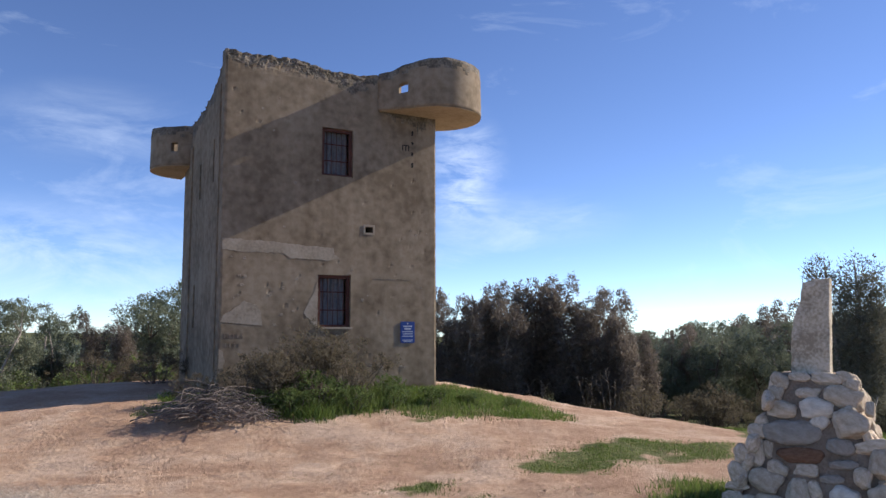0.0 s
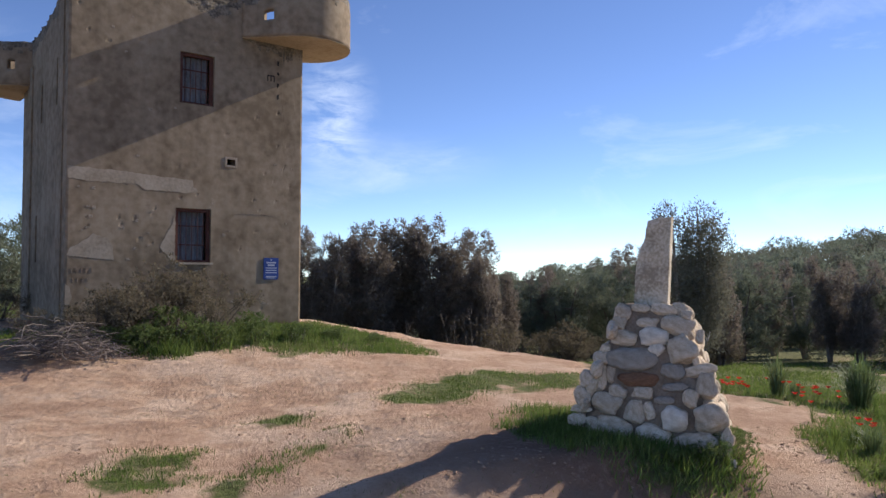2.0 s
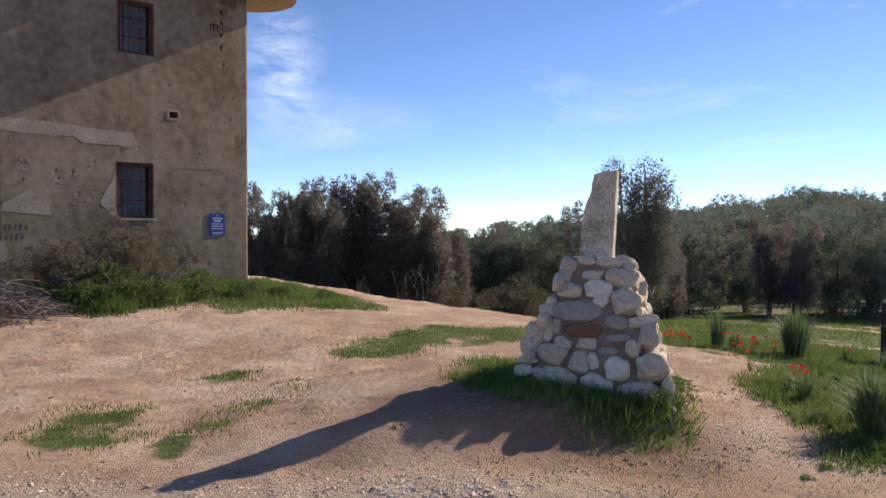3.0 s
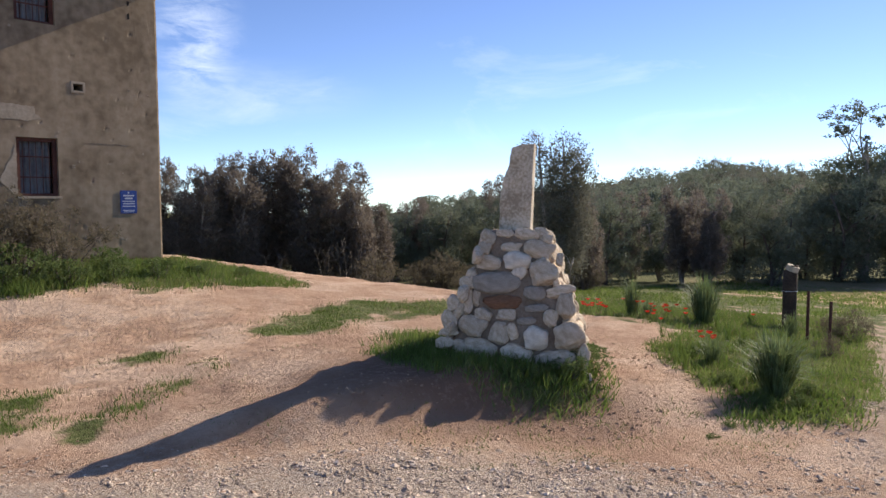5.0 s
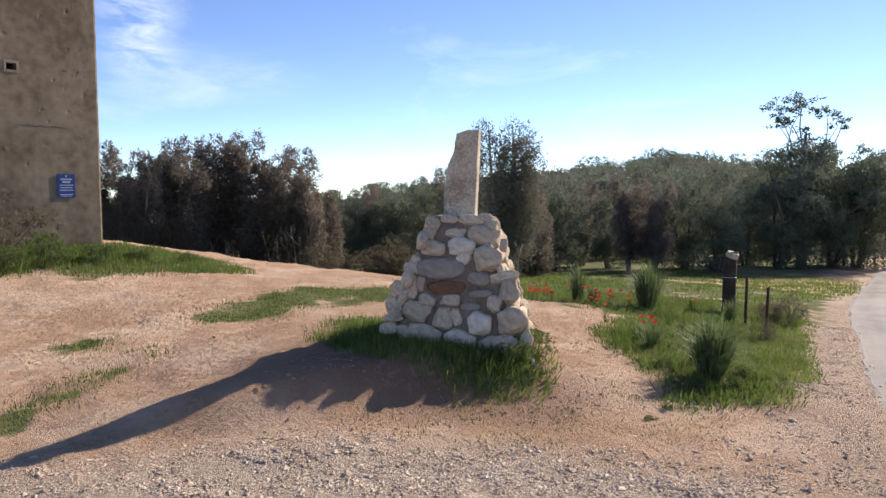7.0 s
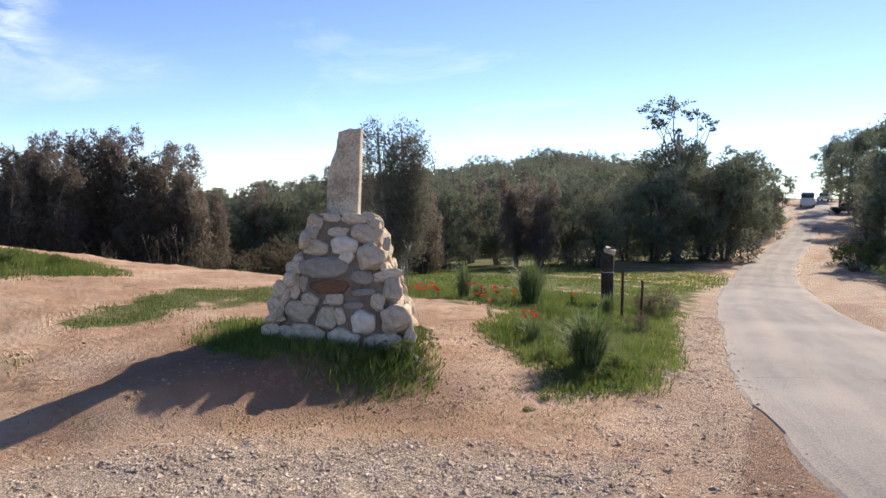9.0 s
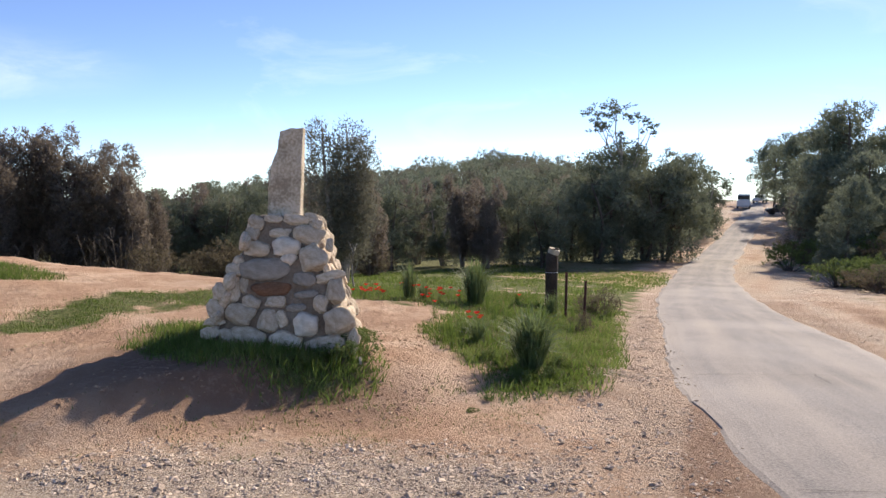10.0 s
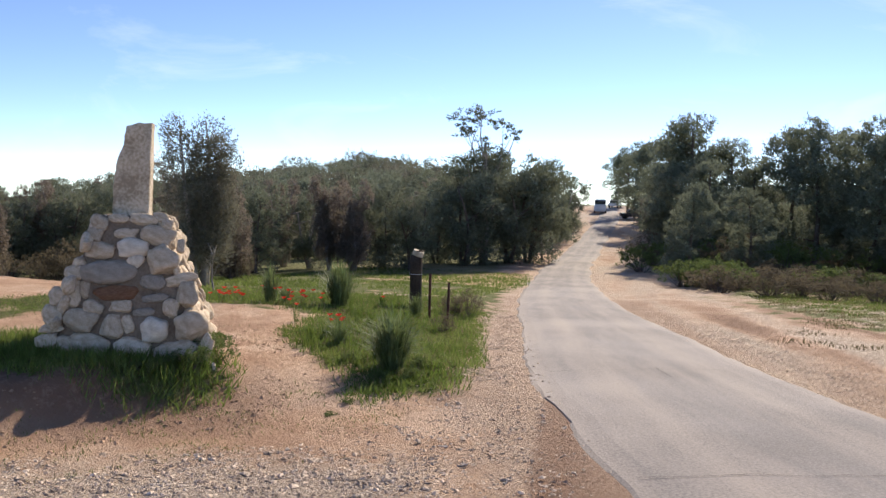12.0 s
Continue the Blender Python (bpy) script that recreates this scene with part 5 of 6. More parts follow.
# the wooded hill behind: too many crowns to count
rng = np.random.default_rng(5)
woods, trunks_v, trunks_f = {"green": [], "brown": [], "grey": []}, [], []
for i in range(1010):
    az = rng.uniform(-45, 51.5)
    d = 64 + 130 * rng.uniform(0, 1) ** 1.25
    if i > 820:
        az, d = rng.uniform(22, 51.5), rng.uniform(105, 175)
    elif i % 5 == 0:
        az, d = rng.uniform(61, 88), rng.uniform(64, 110)
    elif az < 14 and (d < 90 or i % 2):
        continue
    x, y = bearing(az, d)
    z = at(x, y)
    h = rng.uniform(4.6, 6.6) - (1.2 if i > 820 else 0)
    w = rng.uniform(1.7, 3.0)
    lobes = [(x + rng.uniform(-1, 1) * w * 0.55, y + rng.uniform(-1, 1) * w * 0.55, z + h * rng.uniform(0.35, 0.85), w * 0.7, w * 0.7, h * 0.2) for _ in range(7)]
    kind = "brown" if rng.uniform() < 0.16 and d < 110 else "grey" if rng.uniform() < 0.3 else "green"
    woods[kind].append(crown_tris(lobes, 1600 if d < 115 else 950, 0.13 + d * 0.0006, rng, 0.9, 0.3, 0.5))
    tube(trunks_v, trunks_f, [(x, y, z - 0.3), (x, y, z + h * 0.6)], [0.16, 0.06], 4, False)
for kind, material in (("green", LEAF_PINE), ("brown", LEAF_BROWN), ("grey", LEAF_CASUARINA)):
    tagged(shards("woodland", np.concatenate(woods[kind]), material), label="dense dark %s woods on the hillside" % {"green": "green pine", "brown": "brownish casuarina", "grey": "grey-green mixed"}[kind], category="woods", kind="stuff")
tagged(raw("woodland_trunks", trunks_v, trunks_f, BARK), label="grey-brown trunks of the hillside woods", category="woods", kind="stuff")


# ---- low plants ----
def blades(x, y, z, height, width, lean, rng):
    """One upright triangle for each blade of grass."""
    n = len(x)
    a = rng.uniform(0, 2 * np.pi, n)
    t = rng.uniform(0, 2 * np.pi, n)
    h = height * rng.uniform(0.5, 1.3, n)
    w = width * rng.uniform(0.6, 1.4, n)
    base = np.stack([x, y, z - 0.01], 1)
    side = np.stack([np.cos(a) * w, np.sin(a) * w, np.zeros(n)], 1)
    tip = np.stack([np.cos(t) * h * lean * rng.uniform(0, 1, n), np.sin(t) * h * lean * rng.uniform(0, 1, n), h], 1)
    return np.stack([base - side, base + side, base + tip], 1)


def sow(poly, density, rng, patchy=0.0, scale=1.5):
    """Random places inside a polygon, thinned by noise."""
    p = np.array(poly)
    lo, hi = p.min(0) - 0.3, p.max(0) + 0.3
    n = int((hi[0] - lo[0]) * (hi[1] - lo[1]) * density)
    x, y = rng.uniform(lo[0], hi[0], n), rng.uniform(lo[1], hi[1], n)
    keep = inside(poly, x, y, 0.3) > rng.uniform(0.1, 0.9, n)
    x, y = x[keep], y[keep]
    if patchy:
        f = np.array([noise.noise((a * scale, b * scale, 2.5)) + 0.5 * noise.noise((a * scale * 3, b * scale * 3, 6)) for a, b in zip(x, y)])
        keep = f > rng.normal(0, 0.15, len(f)) + patchy - 0.5
        x, y = x[keep], y[keep]
    return x, y


rng = np.random.default_rng(21)
turf_tris, straw_tris = [], []
NEAR_FIELD = [(5.6, 12.6), (6.3, 10.9), (6.9, 10.2), (7.4, 9.4), (6.6, 8.6), (5.5, 7.7), (5.05, 6.5), (4.85, 5.6), (4.4, 4.95), (5.2, 4.7), (6.4, 5.5), (8.2, 7.1), (12.8, 10.9), (16, 14.6), (11, 18)]
LOBE = [(6.6, 8.6), (5.5, 7.7), (5.05, 6.5), (4.85, 5.6), (4.4, 4.95), (5.2, 4.7), (6.4, 5.5), (8.2, 7.1), (10, 8.6), (8.6, 10)]
for poly, density, h, w, lean, patchy in (
    (TURF["bank"], 1300, 0.09, 0.008, 0.9, 0.3), (TURF["middle"], 1100, 0.055, 0.005, 0.9, 0.42), (TURF["near"], 2600, 0.05, 0.005, 0.9, 0.5), (TURF["strip"], 1900, 0.05, 0.005, 0.9, 0.5),
    (TURF["tuft"], 1400, 0.05, 0.005, 0.9, 0.5), (TURF["skirt"], 2600, 0.08, 0.005, 1.0, 0.3), (NEAR_FIELD, 900, 0.09, 0.008, 1.0, 0.15), (LOBE, 2600, 0.06, 0.006, 1.1, 0.1)):
    x, y = sow(poly, density, rng, patchy, 2.2)
    turf_tris.append(blades(x, y, ground_z(x, y), h, w, lean, rng))
    x, y = sow(poly, density * 0.12, rng, patchy)
    straw_tris.append(blades(x, y, ground_z(x, y), h * 1.2, w * 0.8, lean, rng))
# tall grass at the foot of the tower and of the cairn
for poly, density, h in (([(-3.4, 13.4), (-2.1, 12.9), (-1.0, 13.9), (-0.6, 14.2), (-1.6, 15.2), (-3.4, 14.2)], 1500, 0.22), ([(-1.2, 13.8), (0.4, 13.9), (1.2, 15.2), (0.2, 16.6), (-2.0, 15.6)], 1100, 0.13),
                         ([(2.95, 5.85), (3.3, 5.65), (3.6, 5.85), (3.8, 6.3), (3.7, 6.5), (3.4, 6.15)], 1700, 0.12), ([(1.9, 7.1), (2.0, 6.4), (2.6, 5.9), (3.2, 6.0), (2.5, 7.6)], 2000, 0.12)):
    x, y = sow(poly, density, rng, 0.2)
    turf_tris.append(blades(x, y, ground_z(x, y), h, 0.007, 1.1, rng))
# thin growth and dead stalks scattered over earth and shoulder
x, y = sow([(-3, 5), (-2, 12), (4, 12.5), (5.5, 9), (4.6, 5), (4.5, 4.2), (2.5, 4.5), (0, 5)], 200, rng, 0.8, 1.1)
turf_tris.append(blades(x, y, ground_z(x, y), 0.025, 0.004, 1.3, rng))
x, y = sow([(0.3, 4.9), (2, 4.6), (3.4, 3.9), (5.2, 4.9), (4.6, 5.2), (3.2, 5.2), (1.5, 5.6)], 900, rng, 0.72, 2.2)
turf_tris.append(blades(x, y, ground_z(x, y), 0.03, 0.004, 1.3, rng))
x, y = sow([(0.3, 4.9), (2, 4.6), (3.4, 3.9), (5.2, 4.9), (4.6, 5.4), (3.2, 5.4), (1.5, 5.8)], 350, rng, 0.65, 2.2)
straw_tris.append(blades(x, y, ground_z(x, y), 0.035, 0.003, 1.4, rng))
x, y = sow([(0.6, 5.6), (2.0, 5.0), (3.2, 4.8), (4.2, 5.0), (4.4, 5.6), (3.2, 5.4), (2.0, 5.7)], 900, rng, 0.75, 3.0)
turf_tris.append(blades(x, y, ground_z(x, y), 0.045, 0.004, 1.3, rng))
# verge beyond the road and rough ground towards the trees
VERGE = [(13, 4.5), (19, 6), (30, 12), (38, 17), (42, 10), (30, 0), (20, -3), (14, 1)]
x, y = sow(VERGE, 160, rng, 0.35, 0.5)
straw_tris.append(blades(x, y, ground_z(x, y), 0.06, 0.012, 1.0, rng))
x, y = sow([(22, 6), (30, 12.5), (38, 17), (42, 10), (33, 2)], 170, rng, 0.3, 0.5)
turf_tris.append(blades(x, y, ground_z(x, y), 0.08, 0.012, 0.9, rng))
x, y = sow([(9, 17), (16, 14.6), (26, 20), (34, 26), (30, 36), (10, 30)], 90, rng, 0.35, 0.35)
turf_tris.append(blades(x, y, ground_z(x, y), 0.11, 0.016, 0.8, rng))
tagged(shards("grass", np.concatenate(turf_tris), GRASS), label="patchy green grass and weeds on sandy earth", category="grass", kind="stuff")
tagged(shards("dry_grass", np.concatenate(straw_tris), DRYGRASS), label="straw-coloured dry grass stalks among the green", category="grass", kind="stuff")


def rest(x, y):
    """The height on which loose things lie: earth or asphalt."""
    d = road_distance(x, y)
    return np.where(d < 1.38, road_level(x, y) + 0.03 * np.clip(1 - (d / 1.4) ** 2, 0, 1) + 0.012, ground_z(x, y))


def lumps(name, x, y, r, material, rng, sink=0.4, flat=0.55):
    """Loose stones: rough eight-sided lumps with their own edges."""
    n = len(x)
    dirs = np.array([(1, 0, 0), (0, 1, 0), (-1, 0, 0), (0, -1, 0), (0, 0, 1), (0, 0, -1)], dtype=float)
    spin = rng.uniform(0, 2 * np.pi, n)
    c, s = np.cos(spin), np.sin(spin)
    k = r[:, None] * rng.uniform(0.65, 1.35, (n, 6))
    p = dirs[None] * k[:, :, None] + rng.normal(0, 0.18, (n, 6, 3)) * r[:, None, None]
    q = np.stack([p[..., 0] * c[:, None] - p[..., 1] * s[:, None], p[..., 0] * s[:, None] + p[..., 1] * c[:, None], p[..., 2] * flat], -1)
    q += np.stack([x, y, rest(x, y) + r * flat * (1 - 2 * sink)], 1)[:, None, :]
    f = np.array([(0, 1, 4), (1, 2, 4), (2, 3, 4), (3, 0, 4), (1, 0, 5), (2, 1, 5), (3, 2, 5), (0, 3, 5)])
    faces = (f[None] + 6 * np.arange(n)[:, None, None]).reshape(-1, 3)
    return raw(name, q.reshape(-1, 3).tolist(), faces.tolist(), material)


px, py = [], []
for poly, density, patchy in (([(0.2, 5.0), (1.4, 5.2), (2.2, 4.8), (3.2, 4.1), (3.6, 3.2), (2.2, 2.6), (0.6, 3.6)], 2400, 0.02), ([(-2.6, 5.6), (-1.2, 5.7), (0.5, 5.2), (0.4, 3.8), (-2.5, 4.0)], 1100, 0.15),
                              ([(3.1, 3.9), (5.3, 5.0), (6.9, 6.4), (13.2, 10.9), (13.6, 10.6), (7.2, 5.4), (5.0, 3.4), (3.7, 2.0), (2.8, 2.6)], 560, 0.28), (GRAVEL_LEFT, 330, 0.2), ([(8.3, 1.8), (12, 5.5), (15.5, 8.6), (16.4, 8.2), (13, 4.6), (9.4, 1.4)], 120, 0.45)):
    a, b = sow(poly, density, rng, patchy, 2.4)
    px.append(a)
    py.append(b)
px, py = np.concatenate(px), np.concatenate(py)
keep = road_distance(px, py) > rng.uniform(0.8, 1.7, len(px))
px, py = px[keep], py[keep]
tagged(lumps("gravel", px, py, rng.gamma(3.0, 0.0026, len(px)) + 0.003, PEBBLE, rng, 0.42, 0.4), label="pale grey and tan gravel strewn beside the lane", category="gravel", kind="stuff")
a, b = sow([(-5, 4), (-5, 12.5), (4.5, 12.5), (6.5, 9), (4.4, 5), (2, 4.7)], 30, rng, 0.5, 0.8)
a2, b2 = sow([(0.5, 6.2), (2.6, 5.6), (4.6, 5.4), (5.2, 7.5), (4.6, 9.5), (3.9, 5.3), (2, 5.0), (0.5, 5.6)], 90, rng, 0.45, 1.2)
a3, b3 = sow([(0.8, 5.8), (2.0, 5.2), (3.0, 4.9), (4.1, 5.1), (4.3, 6.0), (3.7, 5.6), (3.0, 5.5), (2.0, 5.8), (1.2, 6.2)], 420, rng, 0.4, 2.0)
a, b = np.concatenate([a, a2, a3]), np.concatenate([b, b2, b3])
tagged(lumps("earth_clods", a, b, rng.gamma(2.2, 0.003, len(a)) + 0.003, CLOD, rng), label="small reddish clods of dry earth", category="earth", kind="stuff")


def leafy_clump(name, x, y, height, width, count, label, seed, material=BLADE, group="asphodel clumps"):
    """A clump of long arching leaf blades."""
    rnd_ = np.random.default_rng(seed)
    ob = thing(name, x, y, at(x, y), rnd_.uniform(0, 360), label=label, category="plant", group=group)
    tris = []
    for _ in range(count):
        a = rnd_.uniform(0, 6.283)
        r0 = rnd_.uniform(0, 0.12) * width
        reach = rnd_.uniform(0.04, 0.36) * width
        h = height * rnd_.uniform(0.45, 1.15) * (1.0 - 0.3 * reach / (0.5 * width))
        d = np.array((math.cos(a), math.sin(a), 0.0))
        s = np.array((-d[1], d[0], 0.0)) * rnd_.uniform(0.003, 0.0065) * (height / 0.6)
        p0, p1 = d * r0, d * (r0 + reach * 0.42) + np.array((0, 0, h * 0.7)) + rnd_.normal(0, 0.03, 3) * height
        p2 = d * (r0 + reach * 1.15) + np.array((0, 0, h * rnd_.uniform(0.75, 1.05))) + rnd_.normal(0, 0.05, 3) * height
        tris += [(p0 - s, p0 + s, p1 + s), (p0 - s, p1 + s, p1 - s), (p1 - s, p1 + s, p2)]
    shards("leaves", tris, material, ob)
    return ob


leafy_clump("asphodel", 8.38, 10.40, 0.9, 1.15, 420, "tall grey-green clump of strap leaves in the flower field", 1)
leafy_clump("asphodel", 7.23, 10.79, 0.75, 0.7, 150, "small upright clump of strap leaves among poppies", 2)
leafy_clump("asphodel", 5.32, 5.60, 0.66, 1.05, 620, "dense dark green clump of long narrow leaves", 3)
leafy_clump("asphodel", 5.65, 6.88, 0.4, 0.6, 160, "loose clump of narrow leaves beside the path", 4)
leafy_clump("asphodel", 10.02, 10.17, 0.5, 0.7, 200, "grey-green clump at the foot of the log post", 5)
r = random.Random(17)
for cx, cy, sp, n, h in ((5.9, 7.2, 0.45, 9, 0.3), (5.4, 6.2, 0.5, 9, 0.24), (6.9, 8.0, 0.7, 9, 0.3), (8.4, 9.2, 0.9, 10, 0.3), (9.5, 10.9, 1.2, 10, 0.34), (3.5, 5.98, 0.12, 4, 0.2), (2.5, 5.9, 0.3, 5, 0.16), (4.9, 5.2, 0.3, 6, 0.14)):
    for _ in range(n):
        leafy_clump("weed", cx + r.gauss(0, sp * 0.6), cy + r.gauss(0, sp * 0.6), h * r.uniform(0.6, 1.2), h * r.uniform(0.9, 1.4), 40, "low tuft of narrow green leaves in the grass", r.randrange(9999), GRASS, "weeds in the grass")
leafy_clump("asphodel", 7.41, 10.61, 0.4, 0.6, 140, "small clump of grey-green leaves in the grass", 6)


def poppy(x, y, h, seed):
    r = random.Random(seed)
    ob = thing("poppy", x, y, at(x, y), r.uniform(0, 360), label="scarlet poppy on a thin green stem", category="flower", group="poppies in the field")
    v, f = [], []
    tube(v, f, [(0, 0, -0.02), (0.01, 0.01, h * 0.6), (0.03, 0.0, h)], [0.004, 0.003, 0.003], 5)
    raw("stem", v, f, BLADE, ob, True)
    bm = bmesh.new()
    for k in range(5):
        a0 = 2 * math.pi * k / 5
        c = bm.verts.new((0.03, 0, h))
        rim = []
        for j in range(5):
            a = a0 + (j - 2) * 0.36
            rr = 0.042 * (1 - 0.12 * abs(j - 2))
            rim.append(bm.verts.new((0.03 + math.cos(a) * rr, math.sin(a) * rr, h + 0.025 + 0.008 * (j % 2))))
        for j in range(4):
            bm.faces.new((c, rim[j], rim[j + 1]))
    part("petals", bm, POPPY, ob)


r = random.Random(8)
for cx, cy, sp, n in ((6.47, 10.75, 0.25, 16), (7.5, 10.4, 0.32, 13), (6.2, 7.5, 0.22, 6), (6.9, 9.9, 0.5, 4), (8.4, 10.6, 0.9, 4)):
    for _ in range(n):
        poppy(cx + r.gauss(0, sp * 0.6), cy + r.gauss(0, sp * 0.6), r.uniform(0.12, 0.26), r.random())

# low leafy weeds along the bank and round the cairn
for x, y, h in ((-0.9, 14.0, 0.42), (-0.2, 14.2, 0.4), (0.5, 14.6, 0.3), (-1.6, 13.5, 0.45), (-2.6, 13.3, 0.5), (-3.1, 13.5, 0.45), (1.3, 15.0, 0.25), (3.3, 5.95, 0.24), (3.6, 6.15, 0.28), (3.75, 6.5, 0.24), (2.9, 5.95, 0.16), (2.4, 6.3, 0.14), (4.9, 5.3, 0.16), (5.2, 5.2, 0.18), (4.6, 5.1, 0.12), (5.6, 5.5, 0.18), (4.2, 4.9, 0.09), (3.9, 4.75, 0.08), (6.1, 6.2, 0.15), (5.1, 6.0, 0.16)):
    plant("shrub", x, y, h, 1.3)

# ---- post and stakes ----
def log_post():
    x, y = 10.95, 11.15
    ob = thing("log_post", x, y, at(x, y), 15, label="thick dark log bollard with pale sawn end, standing in grass", category="post")
    v, f = [], []
    path = [(0, 0, -0.2), (0, 0, 0.3), (0.004, 0, 0.78), (0.01, -0.01, 1.1), (0.012, -0.02, 1.14)]
    tube(v, f, path, [0.128, 0.125, 0.123, 0.121, 0.112], 20)
    for i in range(len(v)):
        v[i] = Vector(v[i]) + Vector((noise.noise((v[i][0] * 6, v[i][1] * 6, v[i][2] * 2)), noise.noise((v[i][1] * 6, v[i][2] * 2, 3)), 0)) * 0.012
    raw("log", v, f, LOG, ob, True)
    v, f = [], []
    tube(v, f, [(0.014, -0.025, 1.105), (0.02, -0.06, 1.195)], [0.118, 0.114], 24)
    raw("end_cap", v, f, LOG_END, ob, False, "pale sawn end of the log")
    v, f = [], []
    ring = [(0.02 + math.cos(a) * 0.08, -0.06 + math.sin(a) * 0.08, 1.198) for a in [2 * math.pi * i / 24 for i in range(25)]]
    tube(v, f, ring, [0.014] * 25, 6, False)
    raw("heart_ring", v, f, LOG, ob, True)
    v, f = [], []
    ring = [(0.004 + math.cos(a) * 0.129, math.sin(a) * 0.129, 0.72) for a in [2 * math.pi * i / 28 for i in range(29)]]
    tube(v, f, ring, [0.004] * 29, 5, False)
    raw("wire_band", v, f, SIGN_WHITE, ob, True, "thin pale wire band")


log_post()


def stake(x, y, h, lean_x, lean_y):
    ob = thing("fence_stake", x, y, at(x, y), 20, label="thin dark angle-iron stake leaning in the grass", category="stake", group="fence stakes")
    bm = bmesh.new()
    box(bm, -0.028, 0.028, -0.004, 0.004, -0.15, h, 0.001)
    box(bm, -0.028, -0.02, 0.005, 0.045, -0.15, h, 0.001)
    part("iron", bm, RUST, ob)
    ob.matrix_world = pose(x, y, at(x, y), lean_y, lean_x, 40)


stake(10.19, 9.94, 0.86, 6, 0)
stake(10.6, 9.86, 0.8, 24, 0)


# ---- shrubs ----
for x, y, h, s, k in ((11.91, 10.52, 0.62, 0.9, "dry_shrub"), (11.67, 10.78, 0.5, 1.0, "dry_shrub"), (8.97, 8.40, 0.42, 0.9, "dry_shrub"), (-3.5, 14.15, 0.95, 1.3, "dry_shrub"), (-2.9, 14.1, 1.25, 1.15, "dry_shrub"), (-2.45, 14.35, 1.4, 1.1, "dry_shrub"), (-1.9, 14.5, 1.15, 1.1, "dry_shrub"), (-3.2, 13.8, 0.8, 1.1, "dry_shrub"),
                      (-2.3, 13.7, 0.75, 1.2, "shrub"), (-1.1, 14.6, 0.5, 1.1, "shrub"), (-4.6, 14.0, 0.6, 1.1, "dry_shrub"), (-6.5, 17.5, 0.9, 1.2, "dry_shrub"), (-8.5, 19.0, 0.9, 1.3, "dry_shrub")):
    plant(k, x, y, h, s)
for i in range(24):
    az, d = PICK.uniform(-3, 31), PICK.uniform(33, 46)
    plant("dry_shrub" if PICK.random() < 0.85 else "shrub", *bearing(az, d), PICK.uniform(0.8, 2.0), 1.1)
for i in range(46):
    plant("dry_shrub" if PICK.random() < 0.88 else "shrub", *bearing(PICK.uniform(65.5, 82), PICK.uniform(31, 45)), PICK.uniform(0.6, 1.25), 1.7)
for i in range(12):
    plant("shrub", *bearing(PICK.uniform(63, 68.5), PICK.uniform(35, 40)), PICK.uniform(1.0, 1.5), 1.3)
for i in range(26):
    plant("dry_shrub" if PICK.random() < 0.5 else "shrub", *bearing(PICK.uniform(60, 80), PICK.uniform(47, 62)), PICK.uniform(1.4, 2.6), 1.4)
for i in range(16):
    plant("dry_shrub" if PICK.random() < 0.5 else "shrub", *bearing(PICK.uniform(-36, -17), PICK.uniform(23, 30)), PICK.uniform(0.9, 1.8), 1.2)


def brush_pile():
    """Cut dead branches heaped by the tower."""
    cx, cy = -3.8, 12.75
    ob = thing("brush_pile", cx, cy, at(cx, cy), 0, label="heap of dry grey cut branches lying on the earth", category="brushwood")
    r = random.Random(3)
    tv, tf = [], []
    for i in range(620):
        v, f = ([], []) if i < 90 else (tv, tf)
        a = r.uniform(0, 6.283)
        rad = r.uniform(0, 0.9) ** 0.7
        x0, y0 = rad * math.cos(a) * 0.95, rad * math.sin(a) * 0.62
        top = 0.52 * (1 - rad ** 1.6) + 0.04
        z0 = r.uniform(0.02, top)
        yaw = r.gauss(0.2, 0.9)
        length = r.uniform(0.35, 1.3) if i < 90 else r.uniform(0.2, 0.7)
        d = Vector((math.cos(yaw), math.sin(yaw), r.uniform(-0.35, 0.2)))
        p0 = Vector((x0, y0, z0)) - d * length / 2
        bow = Vector((r.uniform(-0.2, 0.2), r.uniform(-0.2, 0.2), r.uniform(0.0, 0.2))) * length
        path = []
        for k in range(7):
            t = k / 6
            q = p0 + d * length * t + bow * math.sin(math.pi * t) + Vector((r.gauss(0, 0.012), r.gauss(0, 0.012), r.gauss(0, 0.012)))
            q.z = max(q.z, 0.015)
            path.append(q)
        r0 = r.uniform(0.006, 0.012) if i < 90 else r.uniform(0.003, 0.006)
        tube(v, f, path, [r0 * (1 - 0.6 * k / 6) for k in range(7)], 5)
        if i < 90:
            raw("branch", v, f, TWIG, ob, True)
    tagged(raw("twig_litter", tv, tf, TWIG, ob, True), kind="stuff")


brush_pile()


# ---- cracks and patch in the asphalt ----
def on_road(x, y, up):
    """The height of the asphalt's crown at a place."""
    d = float(road_distance(np.array([x]), np.array([y]))[0])
    return float(road_level(x, y)) + 0.03 * max(0.0, 1 - (d / 1.4) ** 2) + 0.012 + up


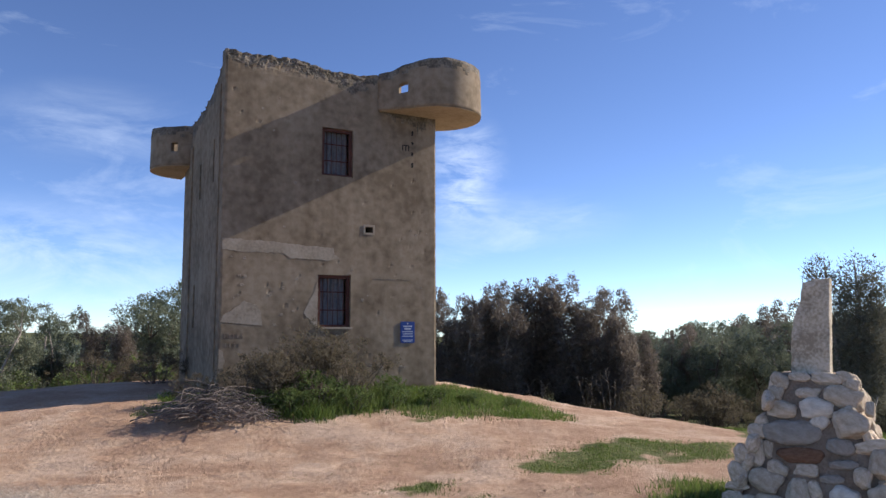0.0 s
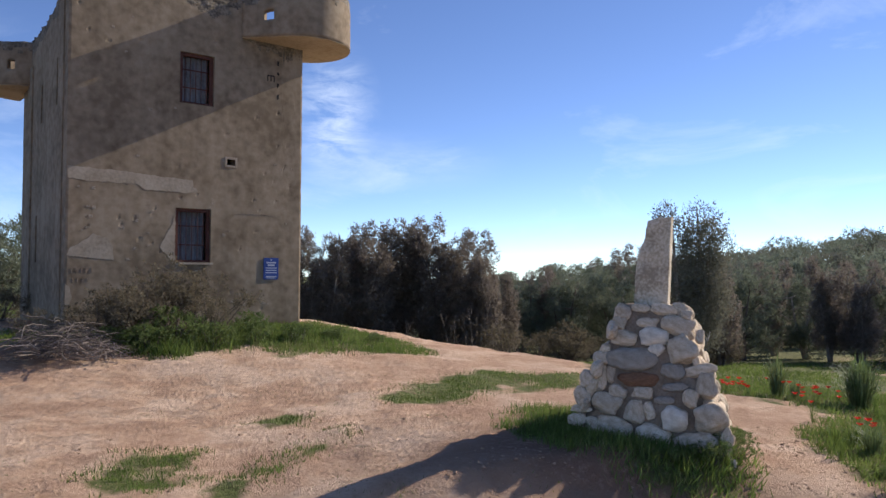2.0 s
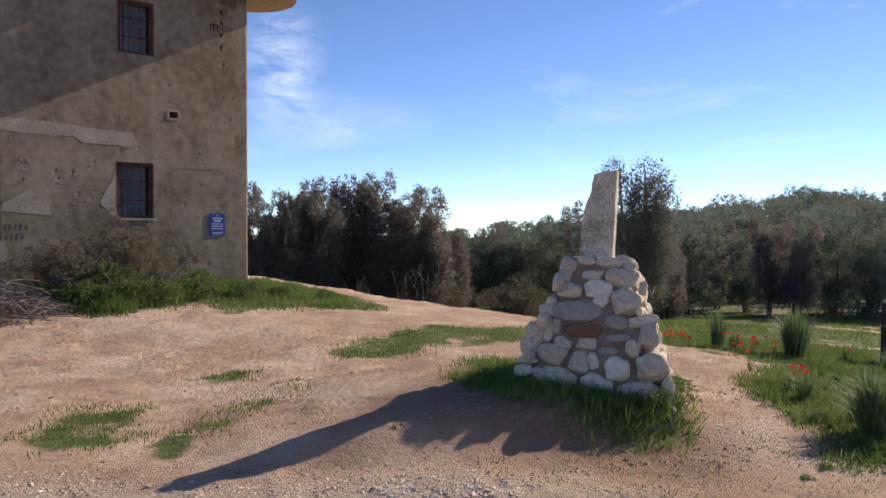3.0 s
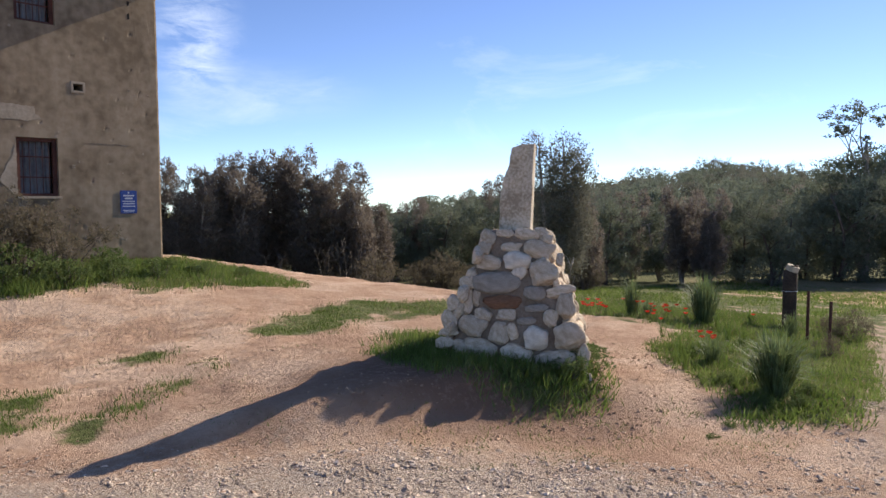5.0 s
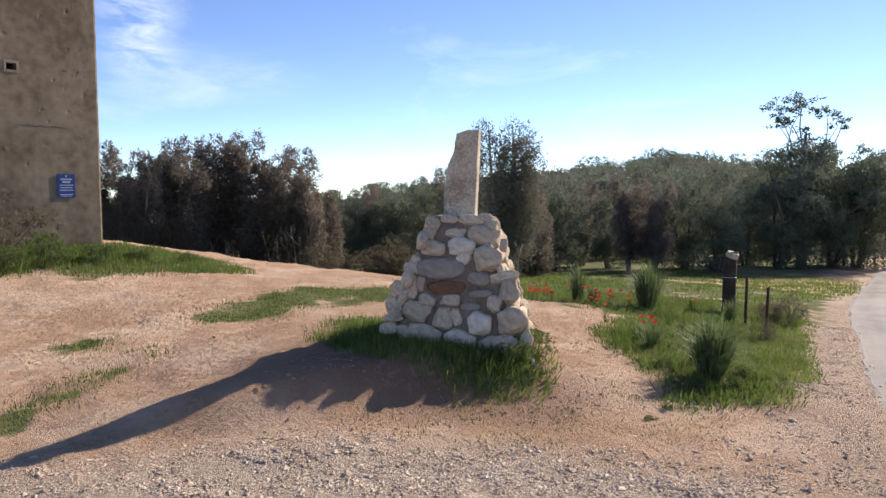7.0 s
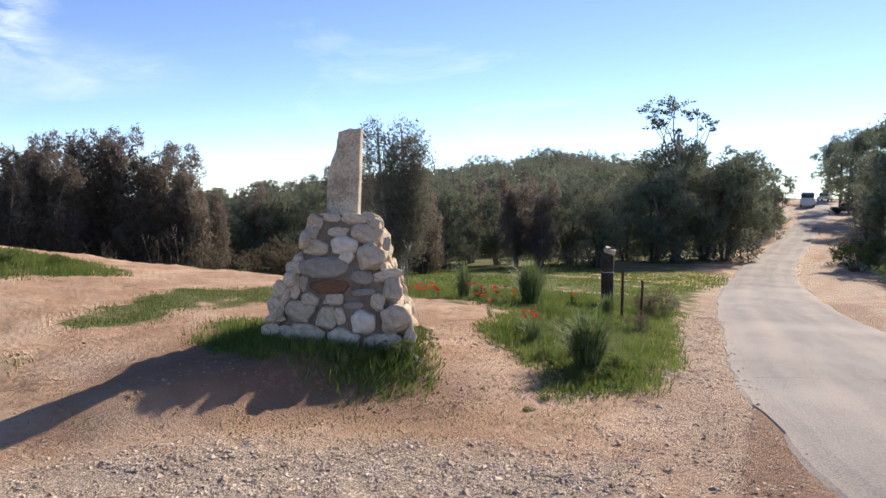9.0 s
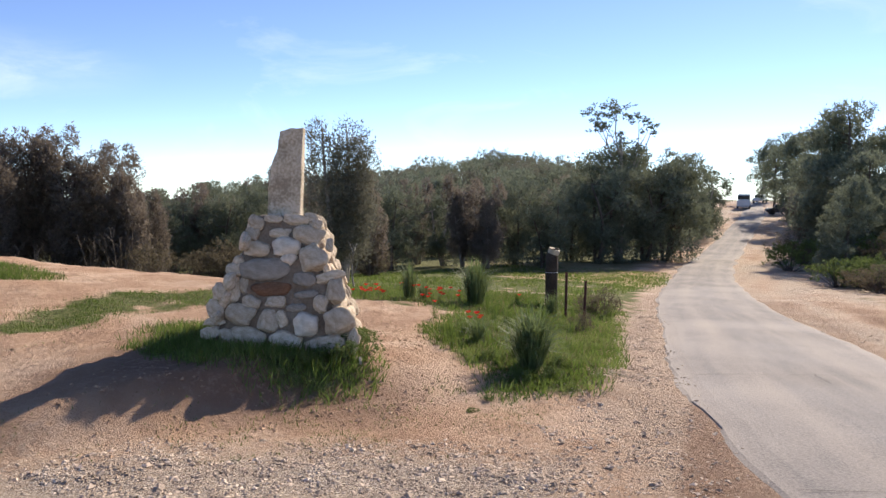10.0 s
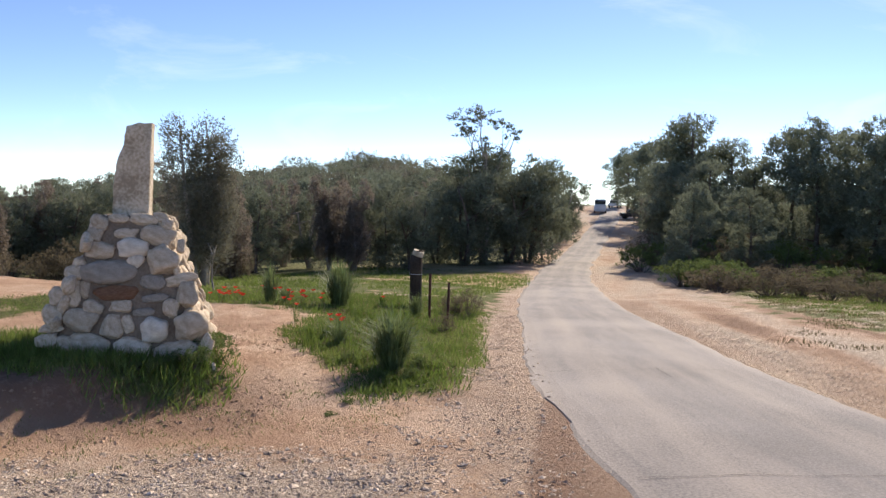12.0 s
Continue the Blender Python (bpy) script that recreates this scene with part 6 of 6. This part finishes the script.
def crack(a, b, width, seed):
    v, f = [], []
    a, b = Vector((*a, 0)), Vector((*b, 0))
    n = 40
    s = (b - a).normalized().orthogonal()
    s = Vector((-(b - a).y, (b - a).x, 0)).normalized()
    for i in range(n + 1):
        t = i / n
        p = a.lerp(b, t) + s * (0.05 * noise.noise((t * 5, seed, 0)) + 0.02 * noise.noise((t * 19, seed, 1)))
        w = width * (0.5 + abs(noise.noise((t * 9, seed, 4))) * 1.6)
        for k in (-1, 1):
            q = p + s * w * k
            v.append((q.x, q.y, on_road(q.x, q.y, 0.006)))
        if i:
            f.append((2 * i - 2, 2 * i, 2 * i + 1, 2 * i - 1))
    raw("crack", v, f, CRACK, ROAD_OB)


crack((7.0, 4.87), (9.5, 3.22), 0.004, 1)
crack((4.3, 2.18), (5.9, 0.7), 0.0035, 2)
crack((8.23, 4.21), (7.73, 3.77), 0.004, 3)


# ---- parked vehicles at the far end of the road ----
def vehicle(name, x, y, rz, length, width, height, paint, label, van=False):
    ob = thing(name, x, y, at(x, y), rz, label=label, category="van" if van else "car", group="vehicles at the road's far end")
    bm = bmesh.new()
    box(bm, -length / 2, length / 2, -width / 2, width / 2, 0.35, height * (0.6 if not van else 0.62), 0.12)
    part("body", bm, paint, ob)
    bm = bmesh.new()
    x0, x1 = (-length * 0.32, length * 0.22) if not van else (-length * 0.48, length * 0.36)
    box(bm, x0, x1, -width / 2 + 0.08, width / 2 - 0.08, height * 0.58, height, 0.1)
    cabin = part("cabin", bm, paint, ob)
    for v in cabin.data.vertices:
        if v.co.z > height * 0.8:
            v.co.x *= 0.86
    for nm, b in (("windscreen", (x1 - 0.1, x1 + 0.03, -width / 2 + 0.16, width / 2 - 0.16, height * 0.64, height * 0.9)), ("rear_window", (x0 - 0.03, x0 + 0.1, -width / 2 + 0.16, width / 2 - 0.16, height * 0.64, height * 0.9)),
                  ("side_window", (x0 + 0.25, x1 - 0.25, -width / 2 + 0.06, -width / 2 + 0.1, height * 0.64, height * 0.9)), ("side_window", (x0 + 0.25, x1 - 0.25, width / 2 - 0.1, width / 2 - 0.06, height * 0.64, height * 0.9))):
        bm = bmesh.new()
        box(bm, *b, 0.02)
        part(nm, bm, CAR_GLASS, ob)
    for sx in (-0.31, 0.31):
        for sy in (-1, 1):
            v, f = [], []
            tube(v, f, [(sx * length, sy * (width / 2 - 0.2), 0.32), (sx * length, sy * (width / 2 + 0.01), 0.32)], [0.32, 0.32], 18)
            raw("wheel", v, f, TYRE, ob, True)
    for sy in (-1, 1):
        bm = bmesh.new()
        box(bm, length / 2 - 0.05, length / 2 + 0.02, sy * width * 0.36 - 0.14, sy * width * 0.36 + 0.14, 0.62, 0.8, 0.02)
        part("headlight", bm, SIGN_WHITE, ob)


vehicle("parked_van", 110.07, 70.25, 212, 4.8, 2.0, 2.3, CAR_WHITE, "white van parked facing down the road", True)
vehicle("parked_car", 125.06, 76.66, 200, 4.3, 1.75, 1.5, CAR_WHITE, "white car parked beside a van under trees")
vehicle("parked_car", 101.83, 59.00, 130, 4.3, 1.75, 1.5, CAR_DARK, "dark car parked broadside in the shade of pines")
